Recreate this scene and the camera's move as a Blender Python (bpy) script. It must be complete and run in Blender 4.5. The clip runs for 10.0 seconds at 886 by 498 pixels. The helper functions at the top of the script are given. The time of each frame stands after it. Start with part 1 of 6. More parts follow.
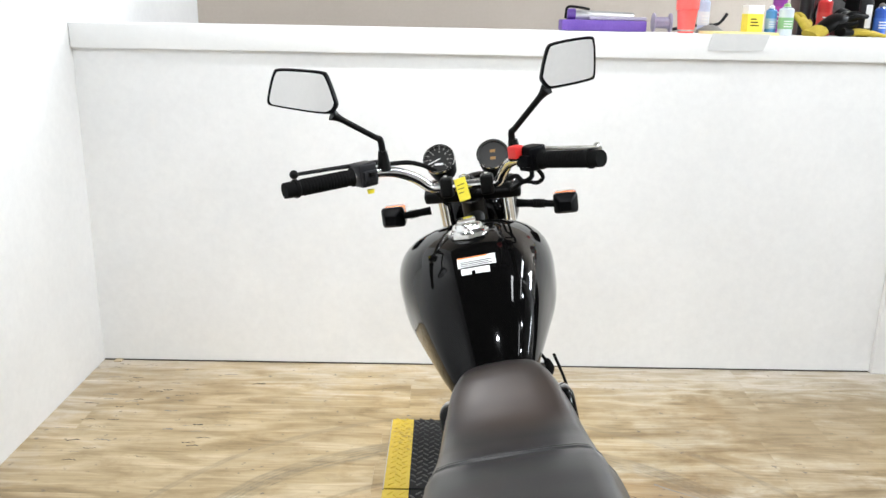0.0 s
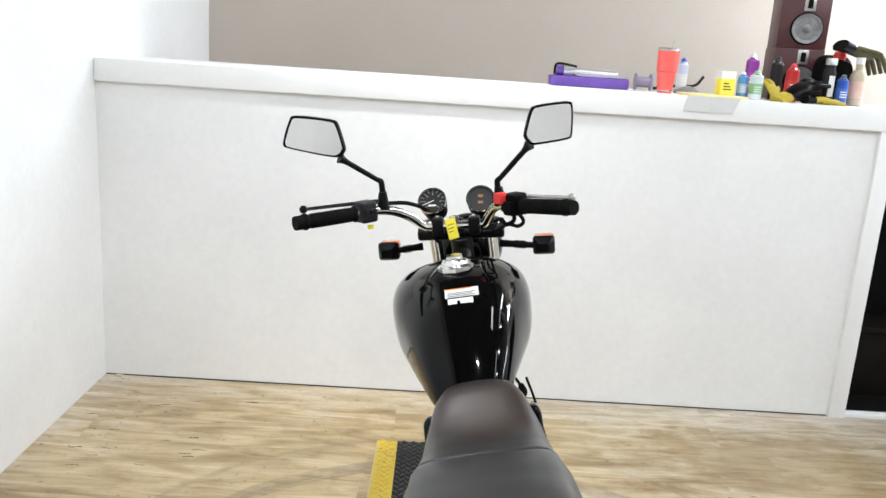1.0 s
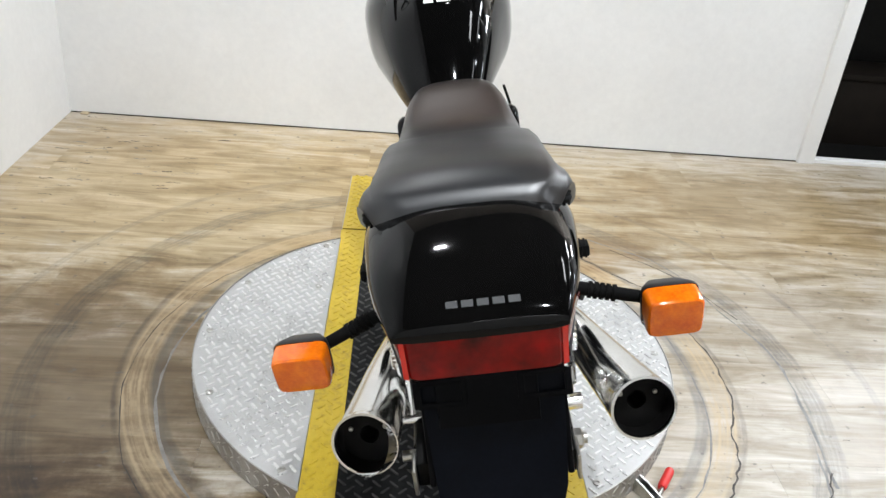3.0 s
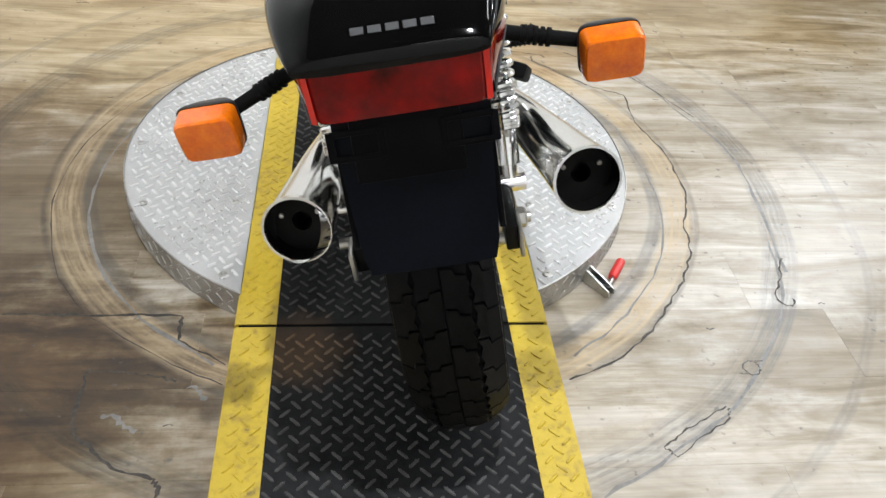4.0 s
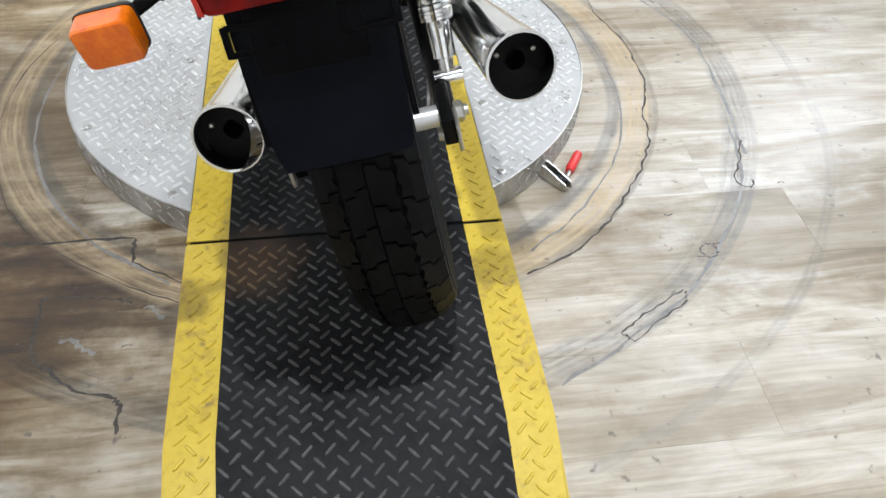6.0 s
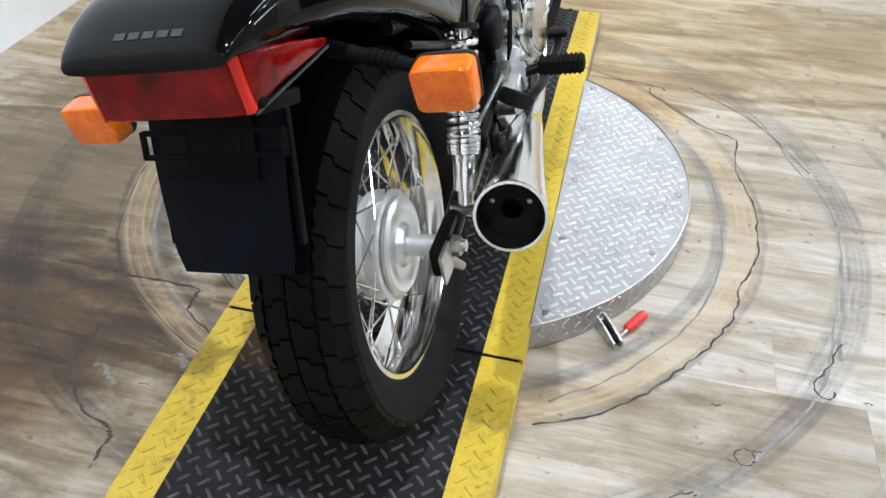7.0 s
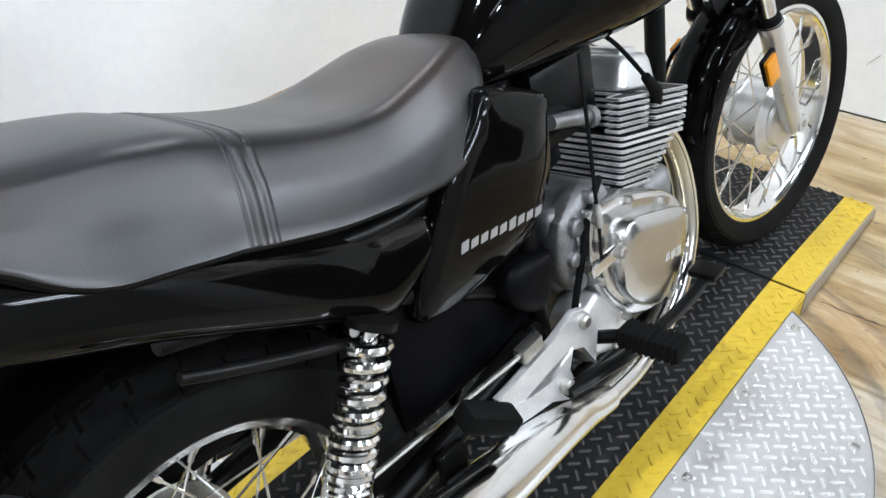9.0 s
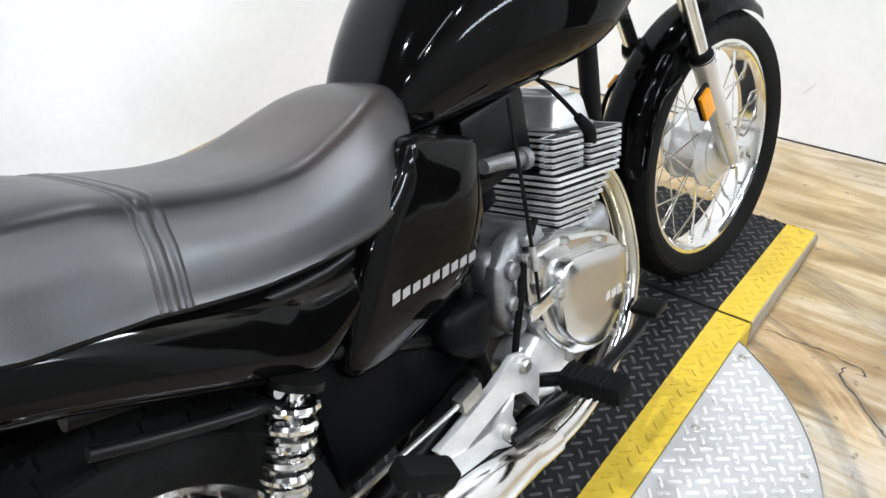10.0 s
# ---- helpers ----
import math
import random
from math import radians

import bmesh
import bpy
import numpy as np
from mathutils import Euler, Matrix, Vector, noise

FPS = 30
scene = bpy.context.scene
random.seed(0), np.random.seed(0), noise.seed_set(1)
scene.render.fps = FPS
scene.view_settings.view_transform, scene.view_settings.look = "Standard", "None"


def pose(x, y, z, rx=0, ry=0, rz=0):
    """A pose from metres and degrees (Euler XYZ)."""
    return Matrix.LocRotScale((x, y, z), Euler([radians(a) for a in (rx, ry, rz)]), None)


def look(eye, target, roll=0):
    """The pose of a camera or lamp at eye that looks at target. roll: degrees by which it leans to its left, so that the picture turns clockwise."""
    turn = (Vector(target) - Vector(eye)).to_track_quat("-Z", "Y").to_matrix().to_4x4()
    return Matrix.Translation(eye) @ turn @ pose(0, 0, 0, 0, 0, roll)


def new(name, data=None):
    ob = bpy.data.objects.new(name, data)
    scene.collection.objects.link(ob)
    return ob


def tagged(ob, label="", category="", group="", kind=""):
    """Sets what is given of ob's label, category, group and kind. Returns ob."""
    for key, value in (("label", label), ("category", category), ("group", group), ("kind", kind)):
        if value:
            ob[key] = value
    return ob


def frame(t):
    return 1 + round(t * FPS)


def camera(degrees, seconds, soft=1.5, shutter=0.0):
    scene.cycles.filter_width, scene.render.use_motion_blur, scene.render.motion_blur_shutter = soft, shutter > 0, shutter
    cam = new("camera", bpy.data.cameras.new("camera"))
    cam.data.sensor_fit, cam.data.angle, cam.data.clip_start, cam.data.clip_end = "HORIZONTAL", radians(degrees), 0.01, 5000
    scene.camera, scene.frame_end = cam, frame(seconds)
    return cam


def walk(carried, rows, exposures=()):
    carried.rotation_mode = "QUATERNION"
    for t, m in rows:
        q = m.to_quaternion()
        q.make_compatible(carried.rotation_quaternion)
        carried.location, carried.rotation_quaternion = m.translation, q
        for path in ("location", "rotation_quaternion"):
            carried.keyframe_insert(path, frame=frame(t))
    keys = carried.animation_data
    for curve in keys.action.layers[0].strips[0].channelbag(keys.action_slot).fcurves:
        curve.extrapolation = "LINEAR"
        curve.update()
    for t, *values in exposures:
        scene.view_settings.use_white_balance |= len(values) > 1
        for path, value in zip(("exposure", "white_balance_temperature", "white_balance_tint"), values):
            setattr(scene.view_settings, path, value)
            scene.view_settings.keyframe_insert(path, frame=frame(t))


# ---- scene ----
cam = camera(57.4, 10.0)
PATH = [
    (0, (-0.132, -1.385, 1.296), (-0.119, 0.538, 0.747), 1.1),
    (0.5, (-0.145, -1.554, 1.358), (-0.087, 0.394, 0.906), 3),
    (1, (-0.138, -1.583, 1.344), (-0.099, 0.362, 0.882), 3.8),
    (1.5, (-0.13, -1.6, 1.316), (-0.091, 0.33, 0.793), 4.1),
    (2, (-0.131, -1.592, 1.284), (-0.06, 0.297, 0.631), 4.1),
    (2.5, (-0.128, -1.59, 1.246), (-0.043, 0.235, 0.433), 4.8),
    (2.7, (-0.133, -1.593, 1.229), (-0.017, 0.2, 0.352), 5.6),
    (3.8, (-0.08, -1.584, 1.11), (0.109, -0.006, -0.103), 4.7),
    (4, (-0.07, -1.585, 1.085), (0.155, -0.064, -0.193), 5.5),
    (4.5, (-0.061, -1.582, 1.053), (0.188, -0.138, -0.308), 6.6),
    (5, (-0.061, -1.584, 1.029), (0.213, -0.221, -0.408), 8.4),
    (5.5, (-0.056, -1.592, 1.033), (0.211, -0.273, -0.447), 6.1),
    (6, (0.005, -1.6, 1.062), (0.236, -0.222, -0.368), 2.3),
    (6.2, (0.076, -1.599, 1.085), (0.183, -0.12, -0.257), -1),
    (7.3, (0.416, -1.438, 1.126), (0.032, 0.048, -0.156), 2.5),
    (7.5, (0.435, -1.338, 1.148), (0.065, 0.133, -0.156), 0.9),
    (8, (0.481, -1.144, 1.129), (-0.231, 0.254, -0.111), -3.7),
    (8.5, (0.553, -0.937, 1.125), (-0.467, 0.327, -0.042), 0.4),
    (9, (0.57, -0.842, 1.115), (-0.507, 0.356, -0.069), -2.5),
    (9.5, (0.587, -0.799, 1.124), (-0.474, 0.451, -0.02), -2.8),
    (10, (0.582, -0.8, 1.122), (-0.451, 0.49, -0.005), -2.5),
]
LIGHTNESS = [
    (0, -0.05, 6450, 10),
    (0.5, -0.18, 6420, 10),
    (1, -0.20, 6420, 10),
    (2.5, -0.18, 6400, 10),
    (4, -0.18, 6480, 10),
    (5.5, -0.16, 6350, 10),
    (7.5, -0.08, 6020, 10),
    (8, -0.22, 6080, 10),
    (8.5, -0.22, 6100, 10),
    (10, 0.07, 6260, 10),
]
walk(cam, [(t, look(eye, to, roll)) for t, eye, to, roll in PATH], LIGHTNESS)

# ---- world and lights ----
world = bpy.data.worlds.new("world")
scene.world = world
world.use_nodes = True
world.node_tree.nodes["Background"].inputs["Color"].default_value = (0.9, 0.95, 1.0, 1)
world.node_tree.nodes["Background"].inputs["Strength"].default_value = 0.02


def area_lamp(name, at, to, sx, sy, watts, color=(0.97, 0.985, 1.0), spread=180.0):
    d = bpy.data.lights.new(name, "AREA")
    d.spread = radians(spread)
    d.shape, d.size, d.size_y, d.energy, d.color = "RECTANGLE", sx, sy, watts, color
    ob = new(name, d)
    ob.matrix_basis = look(at, to)
    return ob


# one overhead lamp, tube fixtures in rows under a dark ceiling, small spot lamps on the right
area_lamp("overhead_lamp", (0.0, -1.32, 3.05), (0.0, -1.30, 0), 0.07, 0.07, 66, (0.93, 0.97, 1.0))
for x, y, w in ((1.25, 0.40, 17), (2.1, -0.8, 9), (2.3, 0.95, 6), (2.4, 2.15, 40)):
    area_lamp("tube_lamp", (x, y, 3.05), (x, y, 0), 0.16, 1.0, w, (0.935, 0.97, 1.0))
area_lamp("spot_lamp", (-0.75, 1.45, 3.05), (-0.75, 1.3, 0), 0.10, 0.10, 16)
# narrow unseen lamp added to brighten the half wall
area_lamp("spot_lamp", (-0.15, 0.80, 3.05), (-0.15, 1.5, 0), 0.10, 0.10, 8, (0.97, 0.985, 1.0), 70.0)
for y, w in ((-1.7, 15), (-0.9, 13), (-0.1, 13), (0.7, 8)):
    area_lamp("spot_lamp", (2.35, y, 2.8), (0.5, y * 0.5, 0), 0.08, 0.08, w, (0.90, 0.95, 1.0))

# unseen twin tubes set low on the right to draw line highlights on the cowl
for z in (1.54, 1.64):
    area_lamp("wall_tube_lamp", (3.5, 0.80, z), (0, -0.2, 1.0), 1.35, 0.03, 13, (0.86, 0.93, 1.0))
# two strong unseen lamps added to lift the sheen on the seat side
for y, z in ((2.3, 2.25), (3.2, 2.75)):
    area_lamp("wall_tube_lamp", (3.4, y, z), (0, 0, 0.8), 1.2, 0.12, 120, (0.86, 0.93, 1.0))
# unseen lamp added to brighten the south wall that the mirrors reflect
area_lamp("wall_washer_lamp", (0.2, -3.45, 3.0), (0.2, -4.05, 1.3), 1.5, 0.14, 22)


# ---- materials ----
def mat(name, base=(0.5, 0.5, 0.5), rough=0.5, metal=0.0, coat=0.0, **more):
    m = bpy.data.materials.new(name)
    m.use_nodes = True
    b = m.node_tree.nodes["Principled BSDF"]
    b.inputs["Base Color"].default_value = (*base, 1)
    b.inputs["Roughness"].default_value = rough
    b.inputs["Metallic"].default_value = metal
    b.inputs["Coat Weight"].default_value = coat
    b.inputs["Coat Roughness"].default_value = 0.03
    for k, v in more.items():
        b.inputs[k.replace("_", " ")].default_value = v
    return m


def node(m, kind, **sets):
    n = m.node_tree.nodes.new(kind)
    for k, v in sets.items():
        if k in n.inputs:
            n.inputs[k].default_value = v
        else:
            setattr(n, k, v)
    return n


def link(m, a, b):
    m.node_tree.links.new(a, b)


def coords(m, kind="Object", scale=(1, 1, 1)):
    t = node(m, "ShaderNodeTexCoord")
    p = node(m, "ShaderNodeMapping")
    p.inputs["Scale"].default_value = scale
    link(m, t.outputs[kind], p.inputs["Vector"])
    return p.outputs["Vector"]


def noise_of(m, vec, scale, detail=4.0, rough=0.6, twist=0.0):
    n = node(m, "ShaderNodeTexNoise", Scale=scale, Detail=detail, Roughness=rough, Distortion=twist)
    link(m, vec, n.inputs["Vector"])
    return n.outputs["Fac"]


def ramp(m, fac, *stops):
    r = node(m, "ShaderNodeValToRGB")
    e = r.color_ramp.elements
    while len(e) < len(stops):
        e.new(0.5)
    for k, (p, c) in zip(e, stops):
        k.position, k.color = p, (*c, 1) if len(c) == 3 else c
    link(m, fac, r.inputs["Fac"])
    return r.outputs["Color"]


def mixed(m, a, b, fac, blend="MIX"):
    x = node(m, "ShaderNodeMix", data_type="RGBA", blend_type=blend)
    for sock, v in ((x.inputs[6], a), (x.inputs[7], b), (x.inputs[0], fac)):
        if isinstance(v, (tuple, float, int)):
            sock.default_value = (*v, 1) if isinstance(v, tuple) else v
        else:
            link(m, v, sock)
    return x.outputs[2]


def calc(m, op, a, b=0.0, c=None):
    x = node(m, "ShaderNodeMath", operation=op)
    for sock, v in zip(x.inputs, (a, b, c)):
        if v is None:
            continue
        if isinstance(v, (int, float)):
            sock.default_value = v
        else:
            link(m, v, sock)
    return x.outputs[0]


def bsdf(m):
    return m.node_tree.nodes["Principled BSDF"]


def bump(m, height, strength=0.2, distance=0.001):
    b = node(m, "ShaderNodeBump", Strength=strength, Distance=distance)
    link(m, height, b.inputs["Height"])
    link(m, b.outputs["Normal"], bsdf(m).inputs["Normal"])


def worn(m, dark, light, scale=8.0, fine=90.0, rough=(0.3, 0.5), kind="Object", bumps=0.1):
    """Two scales of colour and gloss variation."""
    v = coords(m, kind)
    big, small = noise_of(m, v, scale), noise_of(m, v, fine, 3.0)
    both = calc(m, "ADD", calc(m, "MULTIPLY", big, 0.65), calc(m, "MULTIPLY", small, 0.35))
    link(m, ramp(m, both, (0.3, dark), (0.7, light)), bsdf(m).inputs["Base Color"])
    r = calc(m, "MULTIPLY_ADD", both, rough[1] - rough[0], rough[0])
    link(m, r, bsdf(m).inputs["Roughness"])
    if bumps:
        bump(m, small, bumps)
    return m


WALL = worn(mat("white_wall_paint"), (0.75, 0.75, 0.745), (0.85, 0.85, 0.84), 1.6, 40, (0.5, 0.65), "Object", 0.06)
# for the unseen east wall, greyed to weaken reflections in the black paint
DIMWALL = worn(mat("dimmed_wall_grey"), (0.45, 0.45, 0.445), (0.52, 0.52, 0.515), 2.0, 60, (0.5, 0.65), "Object", 0.06)
TRIM = worn(mat("white_trim_paint"), (0.80, 0.80, 0.79), (0.85, 0.85, 0.84), 4.0, 80, (0.4, 0.55), "Object", 0.04)
BEIGE = worn(mat("beige_wall_paint"), (0.47, 0.415, 0.355), (0.53, 0.47, 0.41), 2.0, 60, (0.6, 0.7), "Object", 0.06)
CEILING = worn(mat("dark_ceiling"), (0.02, 0.02, 0.02), (0.035, 0.035, 0.035), 2.0, 40, (0.7, 0.8), "Object", 0.1)
PAINT = mat("black_gloss_paint", (0.004, 0.004, 0.005), 0.06, Specular_IOR_Level=0.17)
worn(PAINT, (0.0015, 0.0015, 0.0015), (0.003, 0.0028, 0.0027), 6, 400, (0.03, 0.07), bumps=0)
PLATEBLACK = worn(mat("blue_black_plastic", Specular_IOR_Level=0.12), (0.002, 0.0026, 0.0045), (0.007, 0.009, 0.015), 8, 200, (0.3, 0.45), bumps=0.1)
FRAME = worn(mat("black_frame_enamel", Specular_IOR_Level=0.14), (0.0015, 0.0015, 0.0015), (0.005, 0.0049, 0.0047), 25, 200, (0.25, 0.45))
CHROME = worn(mat("chrome", (0.8, 0.8, 0.8), 0.08, 1.0), (0.74, 0.735, 0.72), (0.92, 0.92, 0.91), 18, 150, (0.07, 0.2), bumps=0)
HEADER = mat("heat_tinted_header", (0.7, 0.7, 0.68), 0.16, 1.0)
v = coords(HEADER)
tint = node(HEADER, "ShaderNodeSeparateXYZ")
link(HEADER, v, tint.inputs[0])
high = calc(HEADER, "MULTIPLY_ADD", noise_of(HEADER, v, 9.0), 0.10, tint.outputs["Z"])
link(HEADER, ramp(HEADER, high, (0.30, (0.74, 0.73, 0.71)), (0.44, (0.74, 0.66, 0.47)), (0.53, (0.50, 0.38, 0.20))), bsdf(HEADER).inputs["Base Color"])
link(HEADER, calc(HEADER, "MULTIPLY_ADD", noise_of(HEADER, v, 30.0), 0.16, 0.06), bsdf(HEADER).inputs["Roughness"])
ALLOY = worn(mat("cast_aluminium", (0.6, 0.6, 0.6), 0.4, 0.6), (0.55, 0.55, 0.548), (0.80, 0.80, 0.795), 22, 260, (0.25, 0.42), bumps=0.2)
CASTING = worn(mat("grey_casting", (0.3, 0.3, 0.31), 0.5, 0.85), (0.12, 0.12, 0.123), (0.32, 0.32, 0.323), 22, 200, (0.4, 0.6), bumps=0.25)
POLISHED = worn(mat("polished_aluminium", (0.75, 0.75, 0.74), 0.22, 0.7), (0.60, 0.60, 0.595), (0.78, 0.78, 0.77), 14, 200, (0.22, 0.38), bumps=0.05)
STEEL = worn(mat("zinc_steel", (0.5, 0.5, 0.48), 0.35, 1.0), (0.32, 0.31, 0.28), (0.66, 0.65, 0.62), 40, 300, (0.25, 0.5))
RUBBER = worn(mat("black_rubber", Specular_IOR_Level=0.06), (0.003, 0.003, 0.003), (0.007, 0.007, 0.0068), 20, 220, (0.55, 0.8), bumps=0.3)
TREAD = worn(mat("dark_tread_rubber", Specular_IOR_Level=0.04), (0.002, 0.002, 0.002), (0.010, 0.0098, 0.0095), 20, 200, (0.4, 0.6), bumps=0.3)
TYRE = worn(mat("tyre_rubber", Specular_IOR_Level=0.07), (0.004, 0.004, 0.004), (0.014, 0.0138, 0.0135), 14, 200, (0.55, 0.85), bumps=0.35)
PLASTIC = worn(mat("black_plastic", Specular_IOR_Level=0.05), (0.0012, 0.0012, 0.0015), (0.004, 0.0041, 0.005), 15, 300, (0.32, 0.5), bumps=0.2)
GUARD = worn(mat("satin_black_guard", Specular_IOR_Level=0.05), (0.0012, 0.0012, 0.0013), (0.003, 0.003, 0.0032), 12, 200, (0.4, 0.55), bumps=0.15)
GREYPLASTIC = worn(mat("grey_plastic", Specular_IOR_Level=0.25), (0.006, 0.006, 0.007), (0.018, 0.018, 0.020), 15, 300, (0.35, 0.5), bumps=0.15)
AMBER = worn(mat("amber_lens", (0.80, 0.15, 0.002), 0.1, 0, 0.3, IOR=1.45), (0.62, 0.085, 0.001), (0.88, 0.21, 0.004), 45, 260, (0.05, 0.12), bumps=0.1)
AMBERDARK = mat("amber_reflector", (0.62, 0.24, 0.004), 0.12)
RED = worn(mat("red_lens", coat=0.0, Specular_IOR_Level=0.22), (0.03, 0.0003, 0.0004), (0.34, 0.003, 0.003), 14, 40, (0.03, 0.06), bumps=0)
REDSIDE = worn(mat("red_reflector", Specular_IOR_Level=0.25), (0.06, 0.001, 0.001), (0.26, 0.005, 0.004), 20, 80, (0.05, 0.12), bumps=0)
REDBRIGHT = mat("bright_red_strip", (0.55, 0.02, 0.012), 0.15)
MIRROR = mat("mirror_glass", (0.9, 0.9, 0.9), 0.02, 1.0)
GLASS = mat("clear_glass", (0.9, 0.9, 0.9), 0.02, 0, 0.3, Transmission_Weight=1.0, IOR=1.45)
WHITE = worn(mat("white_sticker"), (0.75, 0.75, 0.74), (0.84, 0.84, 0.83), 30, 200, (0.4, 0.5), bumps=0)
ORANGE = mat("orange_print", (0.85, 0.25, 0.05), 0.4)
SILVER = mat("silver_print", (0.42, 0.42, 0.43), 0.35, 0.6)
SILVERDIM = mat("dull_silver_print", (0.032, 0.032, 0.034), 0.6, 0.0)
YELLOWTAG = worn(mat("yellow_plastic"), (0.80, 0.66, 0.02), (0.88, 0.74, 0.05), 40, 300, (0.4, 0.5), bumps=0)
REDPLASTIC = worn(mat("red_plastic"), (0.6, 0.02, 0.02), (0.72, 0.04, 0.03), 30, 200, (0.3, 0.45), bumps=0)
# near-black; in the wall opening it stands in for shade
DARK = worn(mat("dark_recess", Specular_IOR_Level=0.08), (0.003, 0.003, 0.003), (0.009, 0.0085, 0.008), 4, 80, (0.3, 0.5), bumps=0.1)
BARREL = worn(mat("dark_barrel_casting", metal=0.2), (0.004, 0.004, 0.004), (0.012, 0.012, 0.012), 20, 150, (0.5, 0.7))
FINEDGE = worn(mat("machined_fin_edge", metal=0.35), (0.70, 0.70, 0.695), (0.84, 0.84, 0.835), 30, 200, (0.25, 0.4), bumps=0.05)
COVER = worn(mat("bright_machined_cover", (0.7, 0.7, 0.69), 0.2, 1.0), (0.52, 0.52, 0.515), (0.74, 0.74, 0.73), 12, 220, (0.14, 0.30), bumps=0.04)

# seat vinyl: leather grain, worn paler patches
VINYL = mat("black_seat_vinyl", (0.022, 0.022, 0.023), 0.42, 0.0, 0.05, Specular_IOR_Level=0.62, Coat_Roughness=0.30)
v = coords(VINYL)
vor = node(VINYL, "ShaderNodeTexVoronoi", Scale=420.0)
link(VINYL, v, vor.inputs["Vector"])
patch = noise_of(VINYL, v, 7.0, 3.0)
link(VINYL, ramp(VINYL, patch, (0.33, (0.004, 0.0044, 0.0054)), (0.52, (0.009, 0.0094, 0.0108)), (0.74, (0.024, 0.019, 0.0155))), bsdf(VINYL).inputs["Base Color"])
worn_at = node(VINYL, "ShaderNodeVectorMath", operation="DISTANCE")
link(VINYL, v, worn_at.inputs[0])
worn_at.inputs[1].default_value = (0.0, 0.37, 0.745)
faded = calc(VINYL, "MULTIPLY_ADD", calc(VINYL, "SUBTRACT", patch, 0.5), 0.10, worn_at.outputs["Value"])
link(VINYL, mixed(VINYL, bsdf(VINYL).inputs["Base Color"].links[0].from_socket, (0.050, 0.034, 0.026), ramp(VINYL, faded, (0.04, (0.8, 0.8, 0.8)), (0.14, (0, 0, 0)))), bsdf(VINYL).inputs["Base Color"])
link(VINYL, calc(VINYL, "MULTIPLY_ADD", patch, 0.22, 0.25), bsdf(VINYL).inputs["Roughness"])
bump(VINYL, vor.outputs["Distance"], 0.10, 0.0005)

# painted tread plate: yellow with scuffs, black with polish, bare aluminium
YELLOW = mat("yellow_line_paint", (0.7, 0.5, 0.03), 0.45)
v = coords(YELLOW)
dirt = calc(YELLOW, "MULTIPLY", noise_of(YELLOW, v, 5, 5, 0.7), noise_of(YELLOW, v, 70, 4))
c = ramp(YELLOW, dirt, (0.10, (0.13, 0.095, 0.03)), (0.15, (0.42, 0.29, 0.03)), (0.22, (0.54, 0.38, 0.024)), (0.42, (0.61, 0.44, 0.045)))
link(YELLOW, c, bsdf(YELLOW).inputs["Base Color"])
bump(YELLOW, dirt, 0.2)
BLACKLUG = worn(mat("worn_black_lug", Specular_IOR_Level=0.12), (0.028, 0.028, 0.0285), (0.125, 0.122, 0.118), 5, 60, (0.4, 0.6), bumps=0.1)
BLACKPLATE = worn(mat("black_tread_plate", (0.03, 0.03, 0.03), 0.4, 0.0, Specular_IOR_Level=0.06), (0.007, 0.007, 0.0074), (0.027, 0.0265, 0.027), 6, 90, (0.36, 0.58), bumps=0.2)
for m, most in ((BLACKLUG, 0.85), (BLACKPLATE, 0.30)):
    # brown worn patch where the tyres roll up; light falling there is painted in
    where = node(m, "ShaderNodeNewGeometry").outputs["Position"]
    away = node(m, "ShaderNodeVectorMath", operation="DISTANCE")
    link(m, where, away.inputs[0])
    away.inputs[1].default_value = (-0.155, -0.63, 0.055)
    rag = calc(m, "MULTIPLY_ADD", calc(m, "SUBTRACT", noise_of(m, where, 24, 4), 0.5), 0.09, away.outputs["Value"])
    amount = ramp(m, rag, (0.04, (most, most, most)), (0.10, (0, 0, 0)))
    base = bsdf(m).inputs["Base Color"]
    link(m, mixed(m, base.links[0].from_socket, (0.20, 0.125, 0.07), amount), base)
BARE = worn(mat("bare_tread_plate", (0.7, 0.7, 0.68), 0.4, 0.6), (0.50, 0.498, 0.49), (0.63, 0.627, 0.62), 9, 140, (0.30, 0.46), bumps=0.15)
# polished lugs; their glints are also put into this paler colour
BAREGLINT = worn(mat("polished_glint_lug", (0.8, 0.8, 0.78), 0.25, 0.45), (0.78, 0.775, 0.765), (0.90, 0.895, 0.885), 9, 120, (0.20, 0.36), bumps=0.1)
BAREDIRTY = worn(mat("scuffed_tread_plate", (0.5, 0.5, 0.48), 0.45, 0.7), (0.30, 0.28, 0.25), (0.58, 0.57, 0.55), 9, 120, (0.3, 0.55), bumps=0.2)

# vinyl plank floor: streaked beige and grey grain along x, scuff rings round the turntable
PLANK = mat("vinyl_wood_plank", (0.5, 0.42, 0.3), 0.4)
geo = node(PLANK, "ShaderNodeNewGeometry")
info = node(PLANK, "ShaderNodeObjectInfo")
sep = node(PLANK, "ShaderNodeSeparateXYZ")
link(PLANK, geo.outputs["Position"], sep.inputs[0])
comb = node(PLANK, "ShaderNodeCombineXYZ")
link(PLANK, calc(PLANK, "MULTIPLY_ADD", sep.outputs["X"], 3.0, calc(PLANK, "MULTIPLY", info.outputs["Random"], 1.1)), comb.inputs[0])
link(PLANK, calc(PLANK, "MULTIPLY_ADD", sep.outputs["Y"], 15.0, calc(PLANK, "MULTIPLY", info.outputs["Random"], 0.8)), comb.inputs[1])
